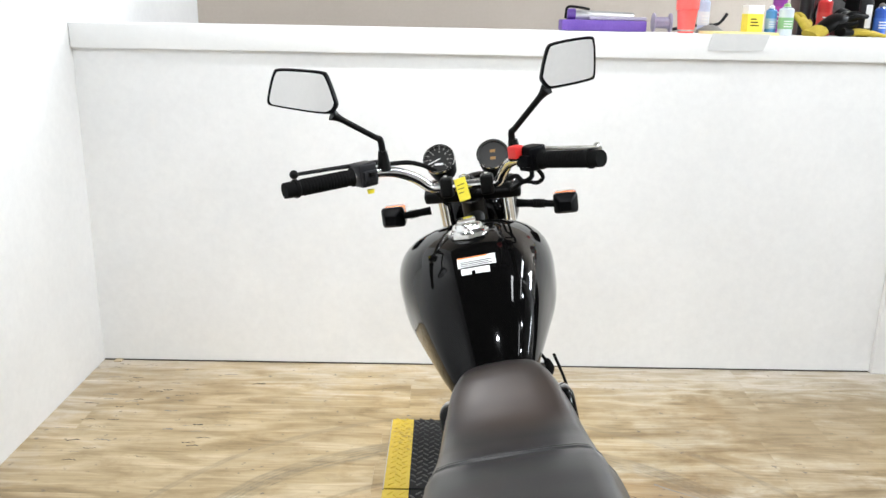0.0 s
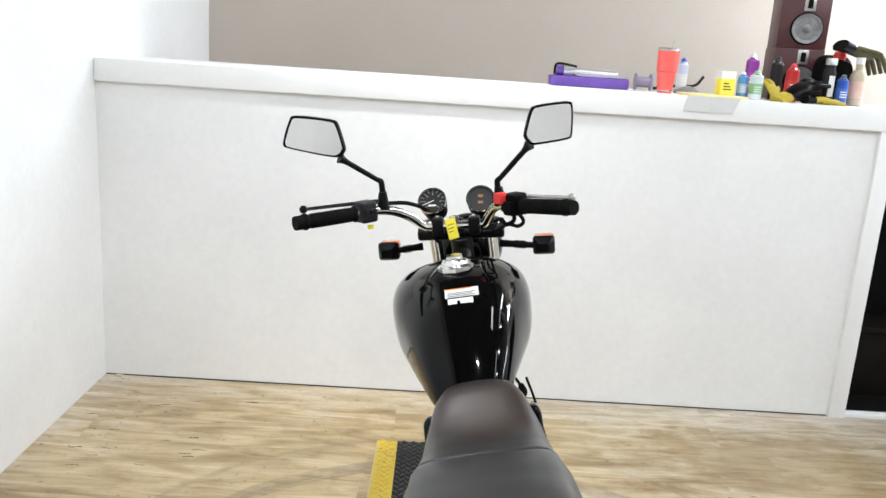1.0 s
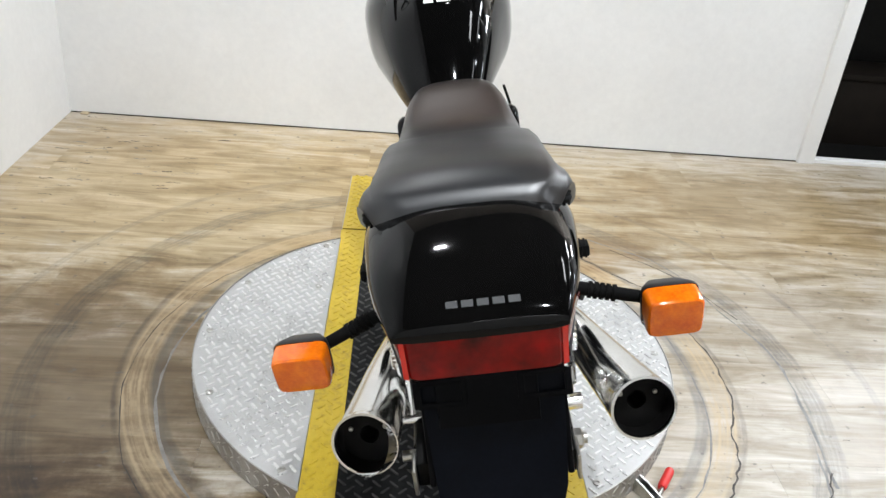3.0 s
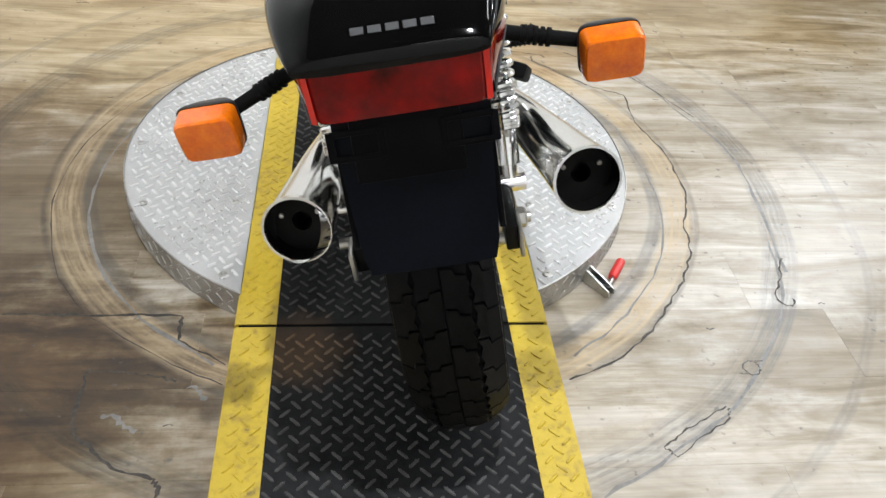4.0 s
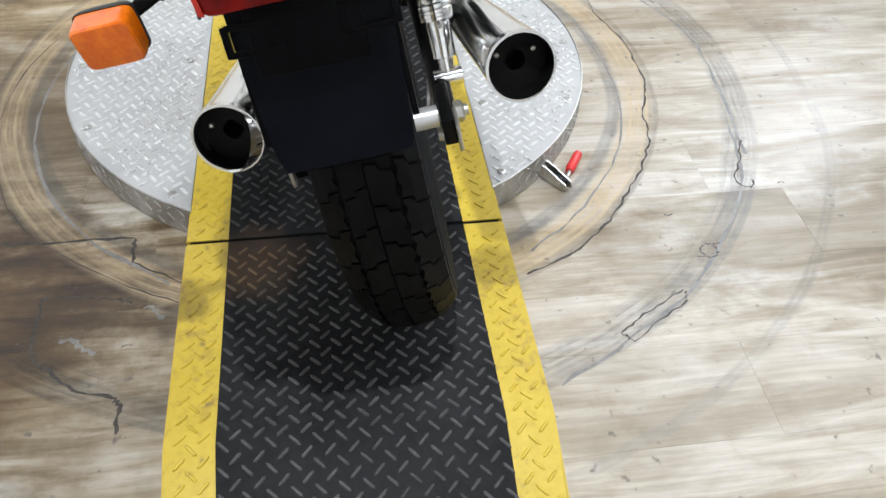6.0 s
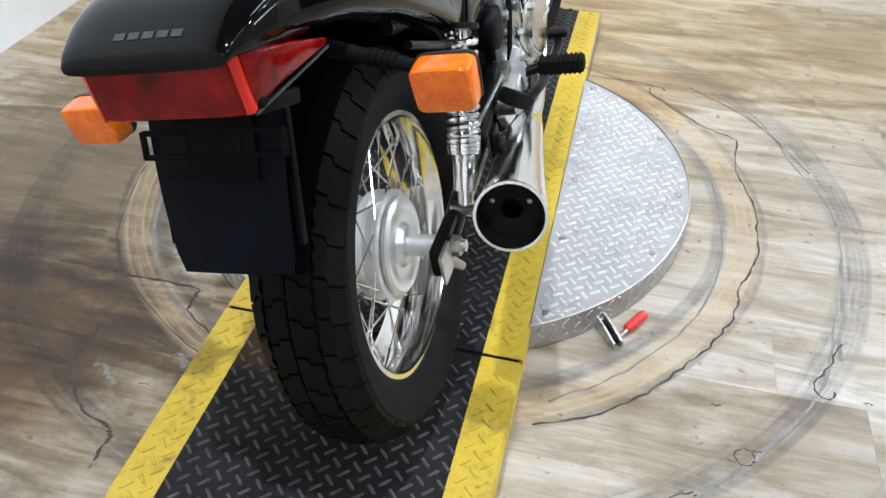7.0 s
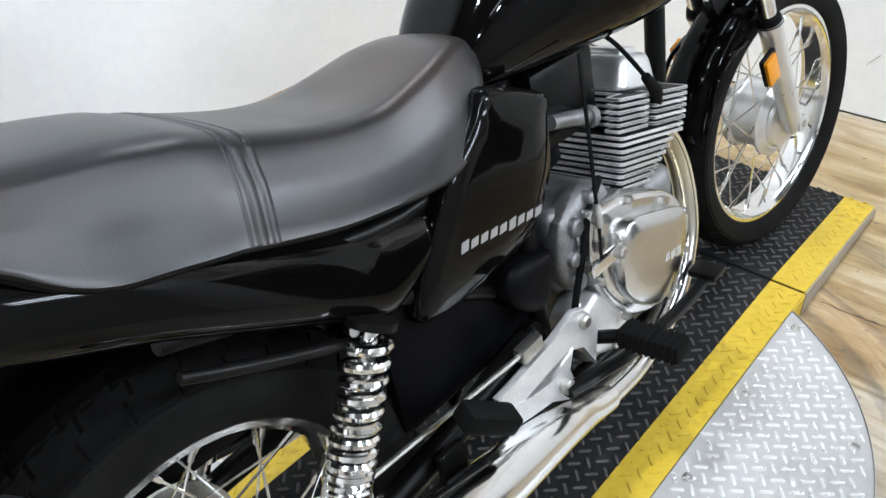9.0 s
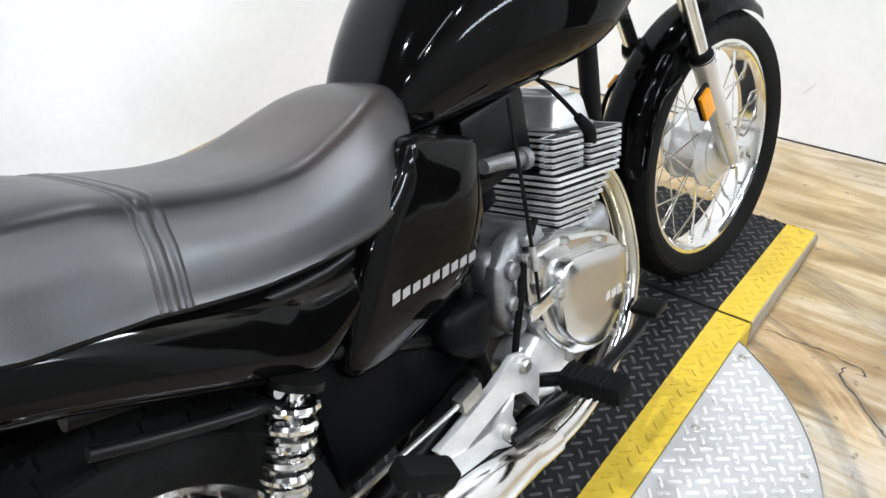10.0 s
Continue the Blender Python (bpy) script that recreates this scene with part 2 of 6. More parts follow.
streak = noise_of(PLANK, comb.outputs[0], 1.0, 5.0, 0.58, 0.9)
comb2 = node(PLANK, "ShaderNodeCombineXYZ")
link(PLANK, calc(PLANK, "MULTIPLY_ADD", sep.outputs["X"], 4.0, calc(PLANK, "MULTIPLY", info.outputs["Random"], 91.0)), comb2.inputs[0])
link(PLANK, calc(PLANK, "MULTIPLY", sep.outputs["Y"], 120.0), comb2.inputs[1])
grain = noise_of(PLANK, comb2.outputs[0], 1.0, 4.0, 0.6)
wood = ramp(PLANK, streak, (0.25, (0.225, 0.184, 0.128)), (0.39, (0.355, 0.302, 0.222)), (0.52, (0.49, 0.440, 0.368)), (0.70, (0.62, 0.588, 0.545)))
wood = mixed(PLANK, wood, (0.40, 0.375, 0.335), calc(PLANK, "MULTIPLY", info.outputs["Random"], 0.22))
blotch = noise_of(PLANK, geo.outputs["Position"], 1.7, 5.0, 0.65)
wood = mixed(PLANK, wood, ramp(PLANK, blotch, (0.33, (0.70, 0.64, 0.55)), (0.50, (0.95, 0.91, 0.84)), (0.64, (1.08, 1.07, 1.05))), 0.55, "MULTIPLY")
wood = mixed(PLANK, wood, ramp(PLANK, grain, (0.3, (0.66, 0.64, 0.62)), (0.65, (1.06, 1.05, 1.04))), 0.55, "MULTIPLY")
radius = calc(PLANK, "SQRT", calc(PLANK, "ADD", calc(PLANK, "MULTIPLY", sep.outputs["X"], sep.outputs["X"]), calc(PLANK, "MULTIPLY", sep.outputs["Y"], sep.outputs["Y"])))
patchy = noise_of(PLANK, geo.outputs["Position"], 3.0, 5.0, 0.65)
radius_w = calc(PLANK, "MULTIPLY_ADD", calc(PLANK, "SUBTRACT", patchy, 0.5), 0.03, radius)

stria = node(PLANK, "ShaderNodeCombineXYZ")
link(PLANK, calc(PLANK, "MULTIPLY", radius_w, 85.0), stria.inputs[0])
link(PLANK, calc(PLANK, "MULTIPLY", patchy, 3.0), stria.inputs[1])
lines = calc(PLANK, "MULTIPLY", ramp(PLANK, noise_of(PLANK, stria.outputs[0], 1.0, 3.0, 0.6), (0.36, (0.25, 0.25, 0.25)), (0.56, (1, 1, 1))), 1.0)


def ring(at, width):
    """1 on the ring of that radius, falling to 0 at its edges."""
    d = calc(PLANK, "ABSOLUTE", calc(PLANK, "SUBTRACT", radius_w, at))
    rise = calc(PLANK, "MULTIPLY", calc(PLANK, "SUBTRACT", 1.0, calc(PLANK, "DIVIDE", d, width)), 2.6)
    return calc(PLANK, "MULTIPLY", calc(PLANK, "MINIMUM", calc(PLANK, "MAXIMUM", rise, 0.0), 1.0), lines)


scuff_noise = ramp(PLANK, noise_of(PLANK, geo.outputs["Position"], 7.0, 6.0, 0.7), (0.35, (0.25, 0.25, 0.25)), (0.62, (1, 1, 1)))
for at, width, col, amount in ((0.640, 0.018, (0.20, 0.195, 0.19), 0.7), (0.690, 0.038, (0.46, 0.33, 0.18), 0.9), (0.728, 0.013, (0.15, 0.125, 0.10), 0.75), (0.905, 0.030, (0.12, 0.115, 0.11), 0.8), (0.942, 0.014, (0.14, 0.13, 0.12), 0.7), (1.095, 0.013, (0.22, 0.20, 0.18), 0.6)):
    wood = mixed(PLANK, wood, col, calc(PLANK, "MULTIPLY", calc(PLANK, "MULTIPLY", ring(at, width), scuff_noise), amount))

fine_dirt = noise_of(PLANK, geo.outputs["Position"], 16.0, 6.0, 0.7)


def stain_shade(cx, cy, rx, ry, col, amount):
    """A ragged-edged patch multiplied into the floor colour: dirt, tint and painted shade."""
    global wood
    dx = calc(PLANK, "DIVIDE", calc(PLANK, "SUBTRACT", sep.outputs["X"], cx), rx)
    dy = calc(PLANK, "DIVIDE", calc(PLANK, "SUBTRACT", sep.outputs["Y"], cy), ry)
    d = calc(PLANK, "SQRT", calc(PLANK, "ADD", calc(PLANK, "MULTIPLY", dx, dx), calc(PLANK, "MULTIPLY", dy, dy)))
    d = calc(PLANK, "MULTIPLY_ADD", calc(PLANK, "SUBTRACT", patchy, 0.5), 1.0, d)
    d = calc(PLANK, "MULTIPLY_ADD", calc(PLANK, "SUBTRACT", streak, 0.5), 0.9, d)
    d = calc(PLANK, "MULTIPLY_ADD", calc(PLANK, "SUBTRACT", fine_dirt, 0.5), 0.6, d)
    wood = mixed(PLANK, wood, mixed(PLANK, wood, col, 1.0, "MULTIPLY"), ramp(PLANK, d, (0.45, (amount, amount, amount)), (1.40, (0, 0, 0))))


stain_shade(-0.60, 0.85, 1.50, 1.00, (0.98, 0.85, 0.59), 0.9)
# left floor, here and below: brown dirt plus shade painted into the colour
stain_shade(-0.62, -0.60, 0.55, 0.24, (0.50, 0.40, 0.25), 0.8)
stain_shade(-0.72, -0.74, 0.75, 0.45, (0.54, 0.48, 0.37), 0.9)
stain_shade(-0.88, -0.15, 0.60, 0.65, (0.50, 0.435, 0.34), 0.9)
stain_shade(1.02, -0.02, 0.62, 0.62, (0.66, 0.61, 0.53), 0.5)
# grey-brown band across the floor on the right
stain_shade(0.95, -0.60, 0.70, 0.22, (0.55, 0.495, 0.405), 0.9)
stain_shade(1.25, 0.98, 0.75, 0.45, (0.70, 0.62, 0.50), 0.8)
stain_shade(-0.75, -0.66, 0.62, 0.30, (0.64, 0.53, 0.36), 0.75)
stain_shade(-0.85, -0.70, 0.60, 0.42, (0.74, 0.645, 0.47), 0.8)
stain_shade(0.70, 1.00, 1.60, 0.65, (0.93, 0.85, 0.66), 0.8)
stain_shade(-0.45, -0.66, 0.15, 0.13, (0.50, 0.46, 0.37), 0.8)
stain_shade(-0.95, -0.78, 0.45, 0.25, (0.56, 0.46, 0.33), 0.8)
stain_shade(-0.78, -0.1, 0.60, 0.60, (0.64, 0.57, 0.46), 0.75)
stain_shade(-1.05, 1.20, 0.50, 0.25, (0.70, 0.60, 0.46), 0.25)
stain_shade(0.50, 0.62, 0.34, 0.17, (0.62, 0.48, 0.32), 0.6)
wood = mixed(PLANK, wood, (0.56, 0.44, 0.28), calc(PLANK, "MULTIPLY", calc(PLANK, "MULTIPLY", ring(0.690, 0.040), scuff_noise), 0.6))
wood = mixed(PLANK, wood, (0.11, 0.10, 0.09), calc(PLANK, "MULTIPLY", calc(PLANK, "MULTIPLY", ring(0.648, 0.012), scuff_noise), 0.35))
rust = noise_of(PLANK, geo.outputs["Position"], 11.0, 5.0, 0.7)
wood = mixed(PLANK, wood, mixed(PLANK, wood, (0.62, 0.46, 0.28), 1.0, "MULTIPLY"), ramp(PLANK, rust, (0.54, (0, 0, 0)), (0.72, (0.28, 0.28, 0.28))))
smudge = noise_of(PLANK, geo.outputs["Position"], 5.5, 6.0, 0.7)
wood = mixed(PLANK, wood, mixed(PLANK, wood, (0.66, 0.62, 0.56), 1.0, "MULTIPLY"), ramp(PLANK, smudge, (0.50, (0, 0, 0)), (0.66, (0.24, 0.24, 0.24))))
speck = noise_of(PLANK, geo.outputs["Position"], 38.0, 3.0, 0.5)
wood = mixed(PLANK, wood, (0.10, 0.085, 0.07), ramp(PLANK, speck, (0.66, (0, 0, 0)), (0.73, (0.75, 0.75, 0.75))))
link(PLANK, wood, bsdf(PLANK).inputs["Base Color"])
link(PLANK, calc(PLANK, "MULTIPLY_ADD", patchy, 0.3, 0.22), bsdf(PLANK).inputs["Roughness"])
bump(PLANK, grain, 0.12, 0.0008)
CRACK = worn(mat("dark_floor_crack"), (0.02, 0.017, 0.015), (0.09, 0.078, 0.066), 30, 120, (0.7, 0.9), bumps=0)
WORN = worn(mat("grey_scraped_floor"), (0.12, 0.115, 0.11), (0.30, 0.285, 0.265), 18, 90, (0.5, 0.7), bumps=0.2)
TANWORN = worn(mat("tan_scraped_floor"), (0.42, 0.33, 0.21), (0.58, 0.47, 0.31), 14, 90, (0.5, 0.7), bumps=0.2)


# ---- mesh helpers ----
def finish(bm, angle=38):
    bmesh.ops.recalc_face_normals(bm, faces=bm.faces)
    lim = radians(angle)
    for fc in bm.faces:
        fc.smooth = True
    for e in bm.edges:
        if len(e.link_faces) == 2 and e.calc_face_angle(0) > lim:
            e.smooth = False


def part(name, bm, material, parent=None, label="", m=None, angle=38):
    """One mesh object, under a thing or a part; its bmesh is used up."""
    if m is not None:
        bmesh.ops.transform(bm, matrix=m, verts=bm.verts)
    finish(bm, angle)
    me = bpy.data.meshes.new(name)
    bm.to_mesh(me)
    bm.free()
    me.materials.append(material)
    ob = new(name, me)
    ob.parent = parent
    if label:
        tagged(ob, label=label)
    return ob


def thing(name, label, category, at=None, kind="", group=""):
    ob = new(name)
    ob.empty_display_size = 0.1
    if at is not None:
        ob.matrix_basis = at
    return tagged(ob, label, category, group, kind)


def box(x0, x1, y0, y1, z0, z1, bevel=0.0, seg=2, bm=None):
    out = bmesh.new() if bm is None else bm
    r = bmesh.ops.create_cube(out, size=1.0, matrix=Matrix.Translation(((x0 + x1) / 2, (y0 + y1) / 2, (z0 + z1) / 2)) @ Matrix.Diagonal((x1 - x0, y1 - y0, z1 - z0, 1)))
    if bevel:
        es = list({e for v in r["verts"] for e in v.link_edges})
        bmesh.ops.bevel(out, geom=es, offset=bevel, segments=seg, affect="EDGES", profile=0.6)
    return out


def skin(rings, bm=None, caps=True, loop=True):
    """Faces between rows of points; rows are closed loops when loop is set."""
    out = bmesh.new() if bm is None else bm
    rows = [[out.verts.new(p) for p in r] for r in rings]
    n = len(rows[0])
    for a, b in zip(rows, rows[1:]):
        for k in range(n if loop else n - 1):
            out.faces.new((a[k], a[(k + 1) % n], b[(k + 1) % n], b[k]))
    if caps and loop:
        out.faces.new(rows[0][::-1])
        out.faces.new(rows[-1])
    return out


def smooth_path(pts, steps=6):
    pts = [Vector(p) for p in pts]
    ext = [2 * pts[0] - pts[1], *pts, 2 * pts[-1] - pts[-2]]
    out = []
    for k in range(1, len(ext) - 2):
        p0, p1, p2, p3 = ext[k - 1:k + 3]
        for s in range(steps):
            t = s / steps
            out.append(0.5 * (2 * p1 + (p2 - p0) * t + (2 * p0 - 5 * p1 + 4 * p2 - p3) * t * t + (3 * p1 - p0 - 3 * p2 + p3) * t ** 3))
    return out + [pts[-1]]


def tube(pts, rad, n=12, steps=6, bm=None, caps=True, flat=1.0):
    """A round bar along a smooth line; rad is one radius or one for each given point."""
    line = smooth_path(pts, steps) if steps > 1 else [Vector(p) for p in pts]
    if isinstance(rad, (int, float)):
        rads = [rad] * len(line)
    else:
        rads = [float(v) for v in np.interp(np.linspace(0, len(pts) - 1, len(line)), range(len(pts)), rad)]
    tang = [(line[min(k + 1, len(line) - 1)] - line[max(k - 1, 0)]).normalized() for k in range(len(line))]
    up = Vector((0, 0, 1)) if abs(tang[0].z) < 0.9 else Vector((1, 0, 0))
    rings = []
    for p, t, r in zip(line, tang, rads):
        side = t.cross(up).normalized()
        up = side.cross(t).normalized()
        rings.append([p + r * (math.cos(a) * side + flat * math.sin(a) * up) for a in (2 * math.pi * k / n for k in range(n))])
    return skin(rings, bm, caps)


def rod(a, b, r, n=10, bm=None, r2=None):
    return tube([a, b], [r, r if r2 is None else r2], n, 1, bm)


def turned(profile, n=32, axis="x", at=(0, 0, 0), bm=None, start=0.0, sweep=2 * math.pi, caps=True):
    """A turned form: profile of (along the axis, radius)."""
    rings = []
    for h, r in profile:
        row = []
        for k in range(n):
            a = start + sweep * k / n
            c, s = r * math.cos(a), r * math.sin(a)
            row.append(Vector(at) + Vector({"x": (h, c, s), "y": (c, h, s), "z": (c, s, h)}[axis]))
        rings.append(row)
    return skin(rings, bm, caps)


def oval(w, zt, zb, n=24, power=2.6, low=None, x0=0.0, taper=0.0):
    """A rounded section between heights zb and zt, half as wide as w; low: another power below; taper: narrower towards its top."""
    zc, h = (zt + zb) / 2, (zt - zb) / 2
    out = []
    for k in range(n):
        a = 2 * math.pi * k / n
        c, s = math.cos(a), math.sin(a)
        p = power if s >= 0 or low is None else low
        up = math.copysign(abs(s) ** (2 / p), s)
        out.append((x0 + w * (1 - taper * (up + 1) / 2) * math.copysign(abs(c) ** (2 / p), c), zc + h * up))
    return out


def loft(rows, n=28, power=2.6, low=None, fine=4, taper=0.0):
    """Rows of y, top, bottom, half width, along y, with smooth values between."""
    arr = np.array(rows, float)
    ks = np.linspace(0, len(arr) - 1, (len(arr) - 1) * fine + 1)
    pts = smooth_path([Vector(r[:3]) for r in arr], fine)
    ws = smooth_path([Vector((r[3], 0, 0)) for r in arr], fine)
    return skin([[(x, p.x, z) for x, z in oval(max(w.x, 0.002), p.y, p.z, n, power, low, 0.0, taper(p.x) if callable(taper) else taper)] for p, w in zip(pts, ws)])


def panel(outline, depth, axis_x, bulge=0.006, bevel=0.008):
    """A plate with a rounded rim: outline of (y, z), from axis_x - depth to axis_x (sign of depth gives the side)."""
    sgn = 1 if depth > 0 else -1
    c = np.mean(np.array(outline), 0)
    pts = np.array([[p.y, p.z] for p in smooth_path([(0, y, z) for y, z in [*outline, outline[0]]], 4)[:-1]])
    inw = lambda k: c + (pts - c) * k
    r = np.linalg.norm(pts - c, axis=1).mean()
    rings = [[(axis_x - depth, y, z) for y, z in pts], [(axis_x - sgn * bevel, y, z) for y, z in pts]]
    for k, dx in ((1 - 0.4 * bevel / r, 0.35 * bevel), (1 - bevel / r, 0.0), (0.6, -bulge * 0.7), (0.25, -bulge)):
        rings.append([(axis_x - sgn * dx, y, z) for y, z in inw(k)])
    return skin(rings)


def grown(rows, faces, name, material, parent=None, label="", smooth=True):
    me = bpy.data.meshes.new(name)
    me.from_pydata(rows, [], faces)
    me.update()
    me.materials.append(material)
    ob = new(name, me)
    ob.parent = parent
    if label:
        tagged(ob, label=label)
    return ob


I4 = Matrix.Identity(4)

# ---- room ----
WALL_Y = 1.515
LEFT = -1.415


def plain(name, x0, x1, y0, y1, z0, z1, material, label, category, bevel=0.0):
    return tagged(part(name, box(x0, x1, y0, y1, z0, z1, bevel), material), label, category, kind="structure")


floor = plain("floor", -4.2, 4.2, -4.2, 4.2, -0.12, -0.003, PLANK, "worn beige wood-look vinyl plank floor", "floor")
half_wall = plain("wall_north", LEFT, 1.555, WALL_Y, WALL_Y + 0.12, 0, 1.173, WALL, "white painted half wall below a ledge", "wall")
part("base_joint", box(LEFT + 0.003, 1.553, WALL_Y - 0.0022, WALL_Y + 0.001, 0.0004, 0.0042), CRACK, half_wall, "dark joint between wall and floor")
scratch = skin([[(x - 0.0006, y, z), (x + 0.0006, y, z - 0.0009)] for x, y, z in ((0.066, WALL_Y - 0.0008, 0.151), (0.081, WALL_Y - 0.0008, 0.170), (0.095, WALL_Y - 0.0008, 0.187))], None, False, False)
bmesh.ops.solidify(scratch, geom=scratch.faces[:], thickness=0.0006)
part("wall_scratch", scratch, TANWORN, half_wall, "short tan scratch in the wall paint")
post = plain("trim_post", 1.555, 1.622, WALL_Y - 0.02, WALL_Y + 0.14, 0, 1.173, TRIM, "white painted corner post of the half wall", "trim", 0.003)
ledge = plain("trim_ledge", LEFT + 0.002, 2.6, WALL_Y - 0.02, WALL_Y + 0.52, 1.174, 1.258, TRIM, "white painted ledge board capping the half wall", "trim", 0.003)
plain("wall_west", LEFT - 0.14, LEFT, -4.2, WALL_Y + 0.12, 0, 3.3, WALL, "plain white painted wall", "wall")
plain("wall_west_far", LEFT - 0.14, LEFT, WALL_Y + 0.121, 3.2, 0, 3.3, WALL, "plain white painted wall beyond the ledge", "wall")
plain("wall_far", -4.2, 4.2, 3.05, 3.2, 0, 3.3, BEIGE, "beige painted back wall behind the ledge", "wall")
plain("wall_east", 3.6, 3.75, -4.2, 3.05, 0, 3.3, DIMWALL, "unseen east wall, greyed to dim its reflections", "wall")
plain("wall_south", -4.2, 4.2, -4.2, -4.05, 0, 3.3, WALL, "plain white painted wall", "wall")
plain("ceiling", -4.2, 4.2, -4.2, 3.2, 3.3, 3.4, CEILING, "dark painted ceiling", "ceiling")
# the opening lies in shade, put here into the colour of its surfaces
plain("wall_door_back", 1.585, 2.6, 2.01, 2.05, 0, 1.17, DARK, "panel inside the opening beside the post, blackened for shade", "panel")
plain("wall_door_side", 2.56, 2.6, WALL_Y, 2.01, 0, 1.17, DARK, "side of the opening, blackened for shade", "panel")
plain("trim_mat", 1.628, 2.556, WALL_Y + 0.032, 2.005, 0.0015, 0.008, DARK, "floor sheet inside the opening, blackened for shade", "mat")
plain("wall_north_end", 2.6, 3.6, WALL_Y, WALL_Y + 0.12, 0, 3.3, WALL, "plain white wall", "wall")
plain("trim_threshold", 1.624, 2.6, WALL_Y - 0.01, WALL_Y + 0.03, 0, 0.018, TRIM, "thin white threshold strip on the floor", "trim", 0.003)

# ---- turntable and ramps ----
TOP, R_DISC = 0.063, 0.561
Y_BACK, Y_FRONT = -0.574, 0.555
HALF, INNER, MID = 0.2745, 0.2055, 0.006


def lugs(points, size, tilt, name, material, parent, height=0.0016):
    """Raised lozenges of tread plate: (place, turn) with a frame of two axes and a normal."""
    rows, faces = [], []
    a, b = size
    for (p, u, w, nrm), turn in zip(points, tilt):
        p, u, w, nrm = Vector(p), Vector(u), Vector(w), Vector(nrm)
        d, e = u * math.cos(turn) + w * math.sin(turn), w * math.cos(turn) - u * math.sin(turn)
        k = len(rows)
        low = p - nrm * 0.0004
        rows += [low + d * a, low + d * a * 0.68 + e * b, low - d * a * 0.68 + e * b, low - d * a, low - d * a * 0.68 - e * b, low + d * a * 0.68 - e * b]
        hi = p + nrm * height
        rows += [hi + d * a * 0.82, hi + d * a * 0.6 + e * b * 0.5, hi - d * a * 0.6 + e * b * 0.5, hi - d * a * 0.82, hi - d * a * 0.6 - e * b * 0.5, hi + d * a * 0.6 - e * b * 0.5]
        faces += [(k + i, k + (i + 1) % 6, k + 6 + (i + 1) % 6, k + 6 + i) for i in range(6)] + [tuple(k + 6 + i for i in range(6))]
    ob = grown(rows, faces, name, material, parent)
    return tagged(ob, kind="stuff")


def plate_lugs(x0, x1, y0, y1, z_of, pitch, keep=lambda x, y: True, turn=45.0):
    """Lozenges woven along two crossed directions, one of them turned so from x."""
    pts, turns = [], []
    a = radians(turn)
    n = int(1.5 * max(x1 - x0, y1 - y0) / pitch) + 2
    cx, cy = (x0 + x1) / 2, (y0 + y1) / 2
    for i in range(-n, n + 1):
        for j in range(-n, n + 1):
            x = cx + pitch * (i * math.cos(a) - j * math.sin(a))
            y = cy + pitch * (i * math.sin(a) + j * math.cos(a))
            if x0 + 0.006 < x < x1 - 0.007 and y0 + 0.006 < y < y1 - 0.006 and keep(x, y):
                z, slope = z_of(y)
                fwd = Vector((0, 1, slope)).normalized()
                pts.append(((x, y, z), (1, 0, 0), fwd, Vector((1, 0, 0)).cross(fwd)))
                turns.append(a if (i + j) % 2 else a + math.pi / 2)
    return pts, turns


turntable = thing("turntable", "round aluminium tread-plate motorcycle turntable on the floor", "turntable")
for side in (-1, 1):
    a0 = math.asin((HALF + side * MID) / R_DISC)
    arc = [(side * R_DISC * math.sin(a), R_DISC * math.cos(a)) for a in np.linspace(a0, math.pi - a0, 48)]
    inner = side * (HALF + 0.0015) + MID
    edge = arc + [(inner, arc[-1][1]), (inner, arc[0][1])]
    bm = skin([[(x, y, z) for x, y in edge] for z in (0.004, TOP - 0.002)])
    bm2 = bm
    part("top_plate", bm2, BARE, turntable)
    # rim band with its own lugs
    bm = skin([[(x * k, y * k, z) for x, y in arc] for k, z in ((1.004, 0.002), (1.004, TOP - 0.001), (1.0, TOP))], loop=False)
    part("rim_band", bm, BAREDIRTY, turntable, "scuffed tread-plate rim")
    inside = lambda x, y: math.hypot(x, y) < R_DISC - 0.012
    x0, x1 = (MID + HALF + 0.004, R_DISC) if side > 0 else (-R_DISC, MID - HALF - 0.004)
    pts, turns = plate_lugs(x0, x1, -R_DISC, R_DISC, lambda y: (TOP - 0.002, 0.0), 0.0225, inside, 37)
    lugs(pts, (0.0124, 0.0036), turns, "tread_lug", BAREGLINT, turntable, 0.0026)
    pts, turns = [], []
    for k, a in enumerate(np.arange(a0, math.pi - a0, 0.0262 / R_DISC)):
        for row in range(3):
            n = Vector((side * math.sin(a), math.cos(a), 0))
            pts.append((n * R_DISC * 1.004 + Vector((0, 0, 0.012 + 0.019 * row)), Vector((n.y, -n.x, 0)), (0, 0, 1), n))
            turns.append(radians(45 if (k + row) % 2 else -45))
    lugs(pts, (0.0100, 0.0028), turns, "rim_lug", BAREDIRTY, turntable)
bolt_bm = turned([(0.0, 0.0085), (0.0022, 0.0085), (0.0030, 0.006), (0.0030, 0.004), (0.0015, 0.003), (0.0015, 0.0)], 10, "z")
bolt = part("bolt", bolt_bm, STEEL, turntable, "small steel plate screw")
spots = [(s * x, y) for s in (-1, 1) for x, y in ((0.305, 0.222), (0.488, 0.222), (0.308, 0.0), (0.537, 0.0), (0.308, -0.218), (0.490, -0.224), (0.306, -0.442), (0.306, 0.442))]
bolt.location = (*spots[0], TOP - 0.002)
for x, y in spots[1:]:
    b = bolt.copy()
    b.location = (x, y, TOP - 0.002)
    scene.collection.objects.link(b)


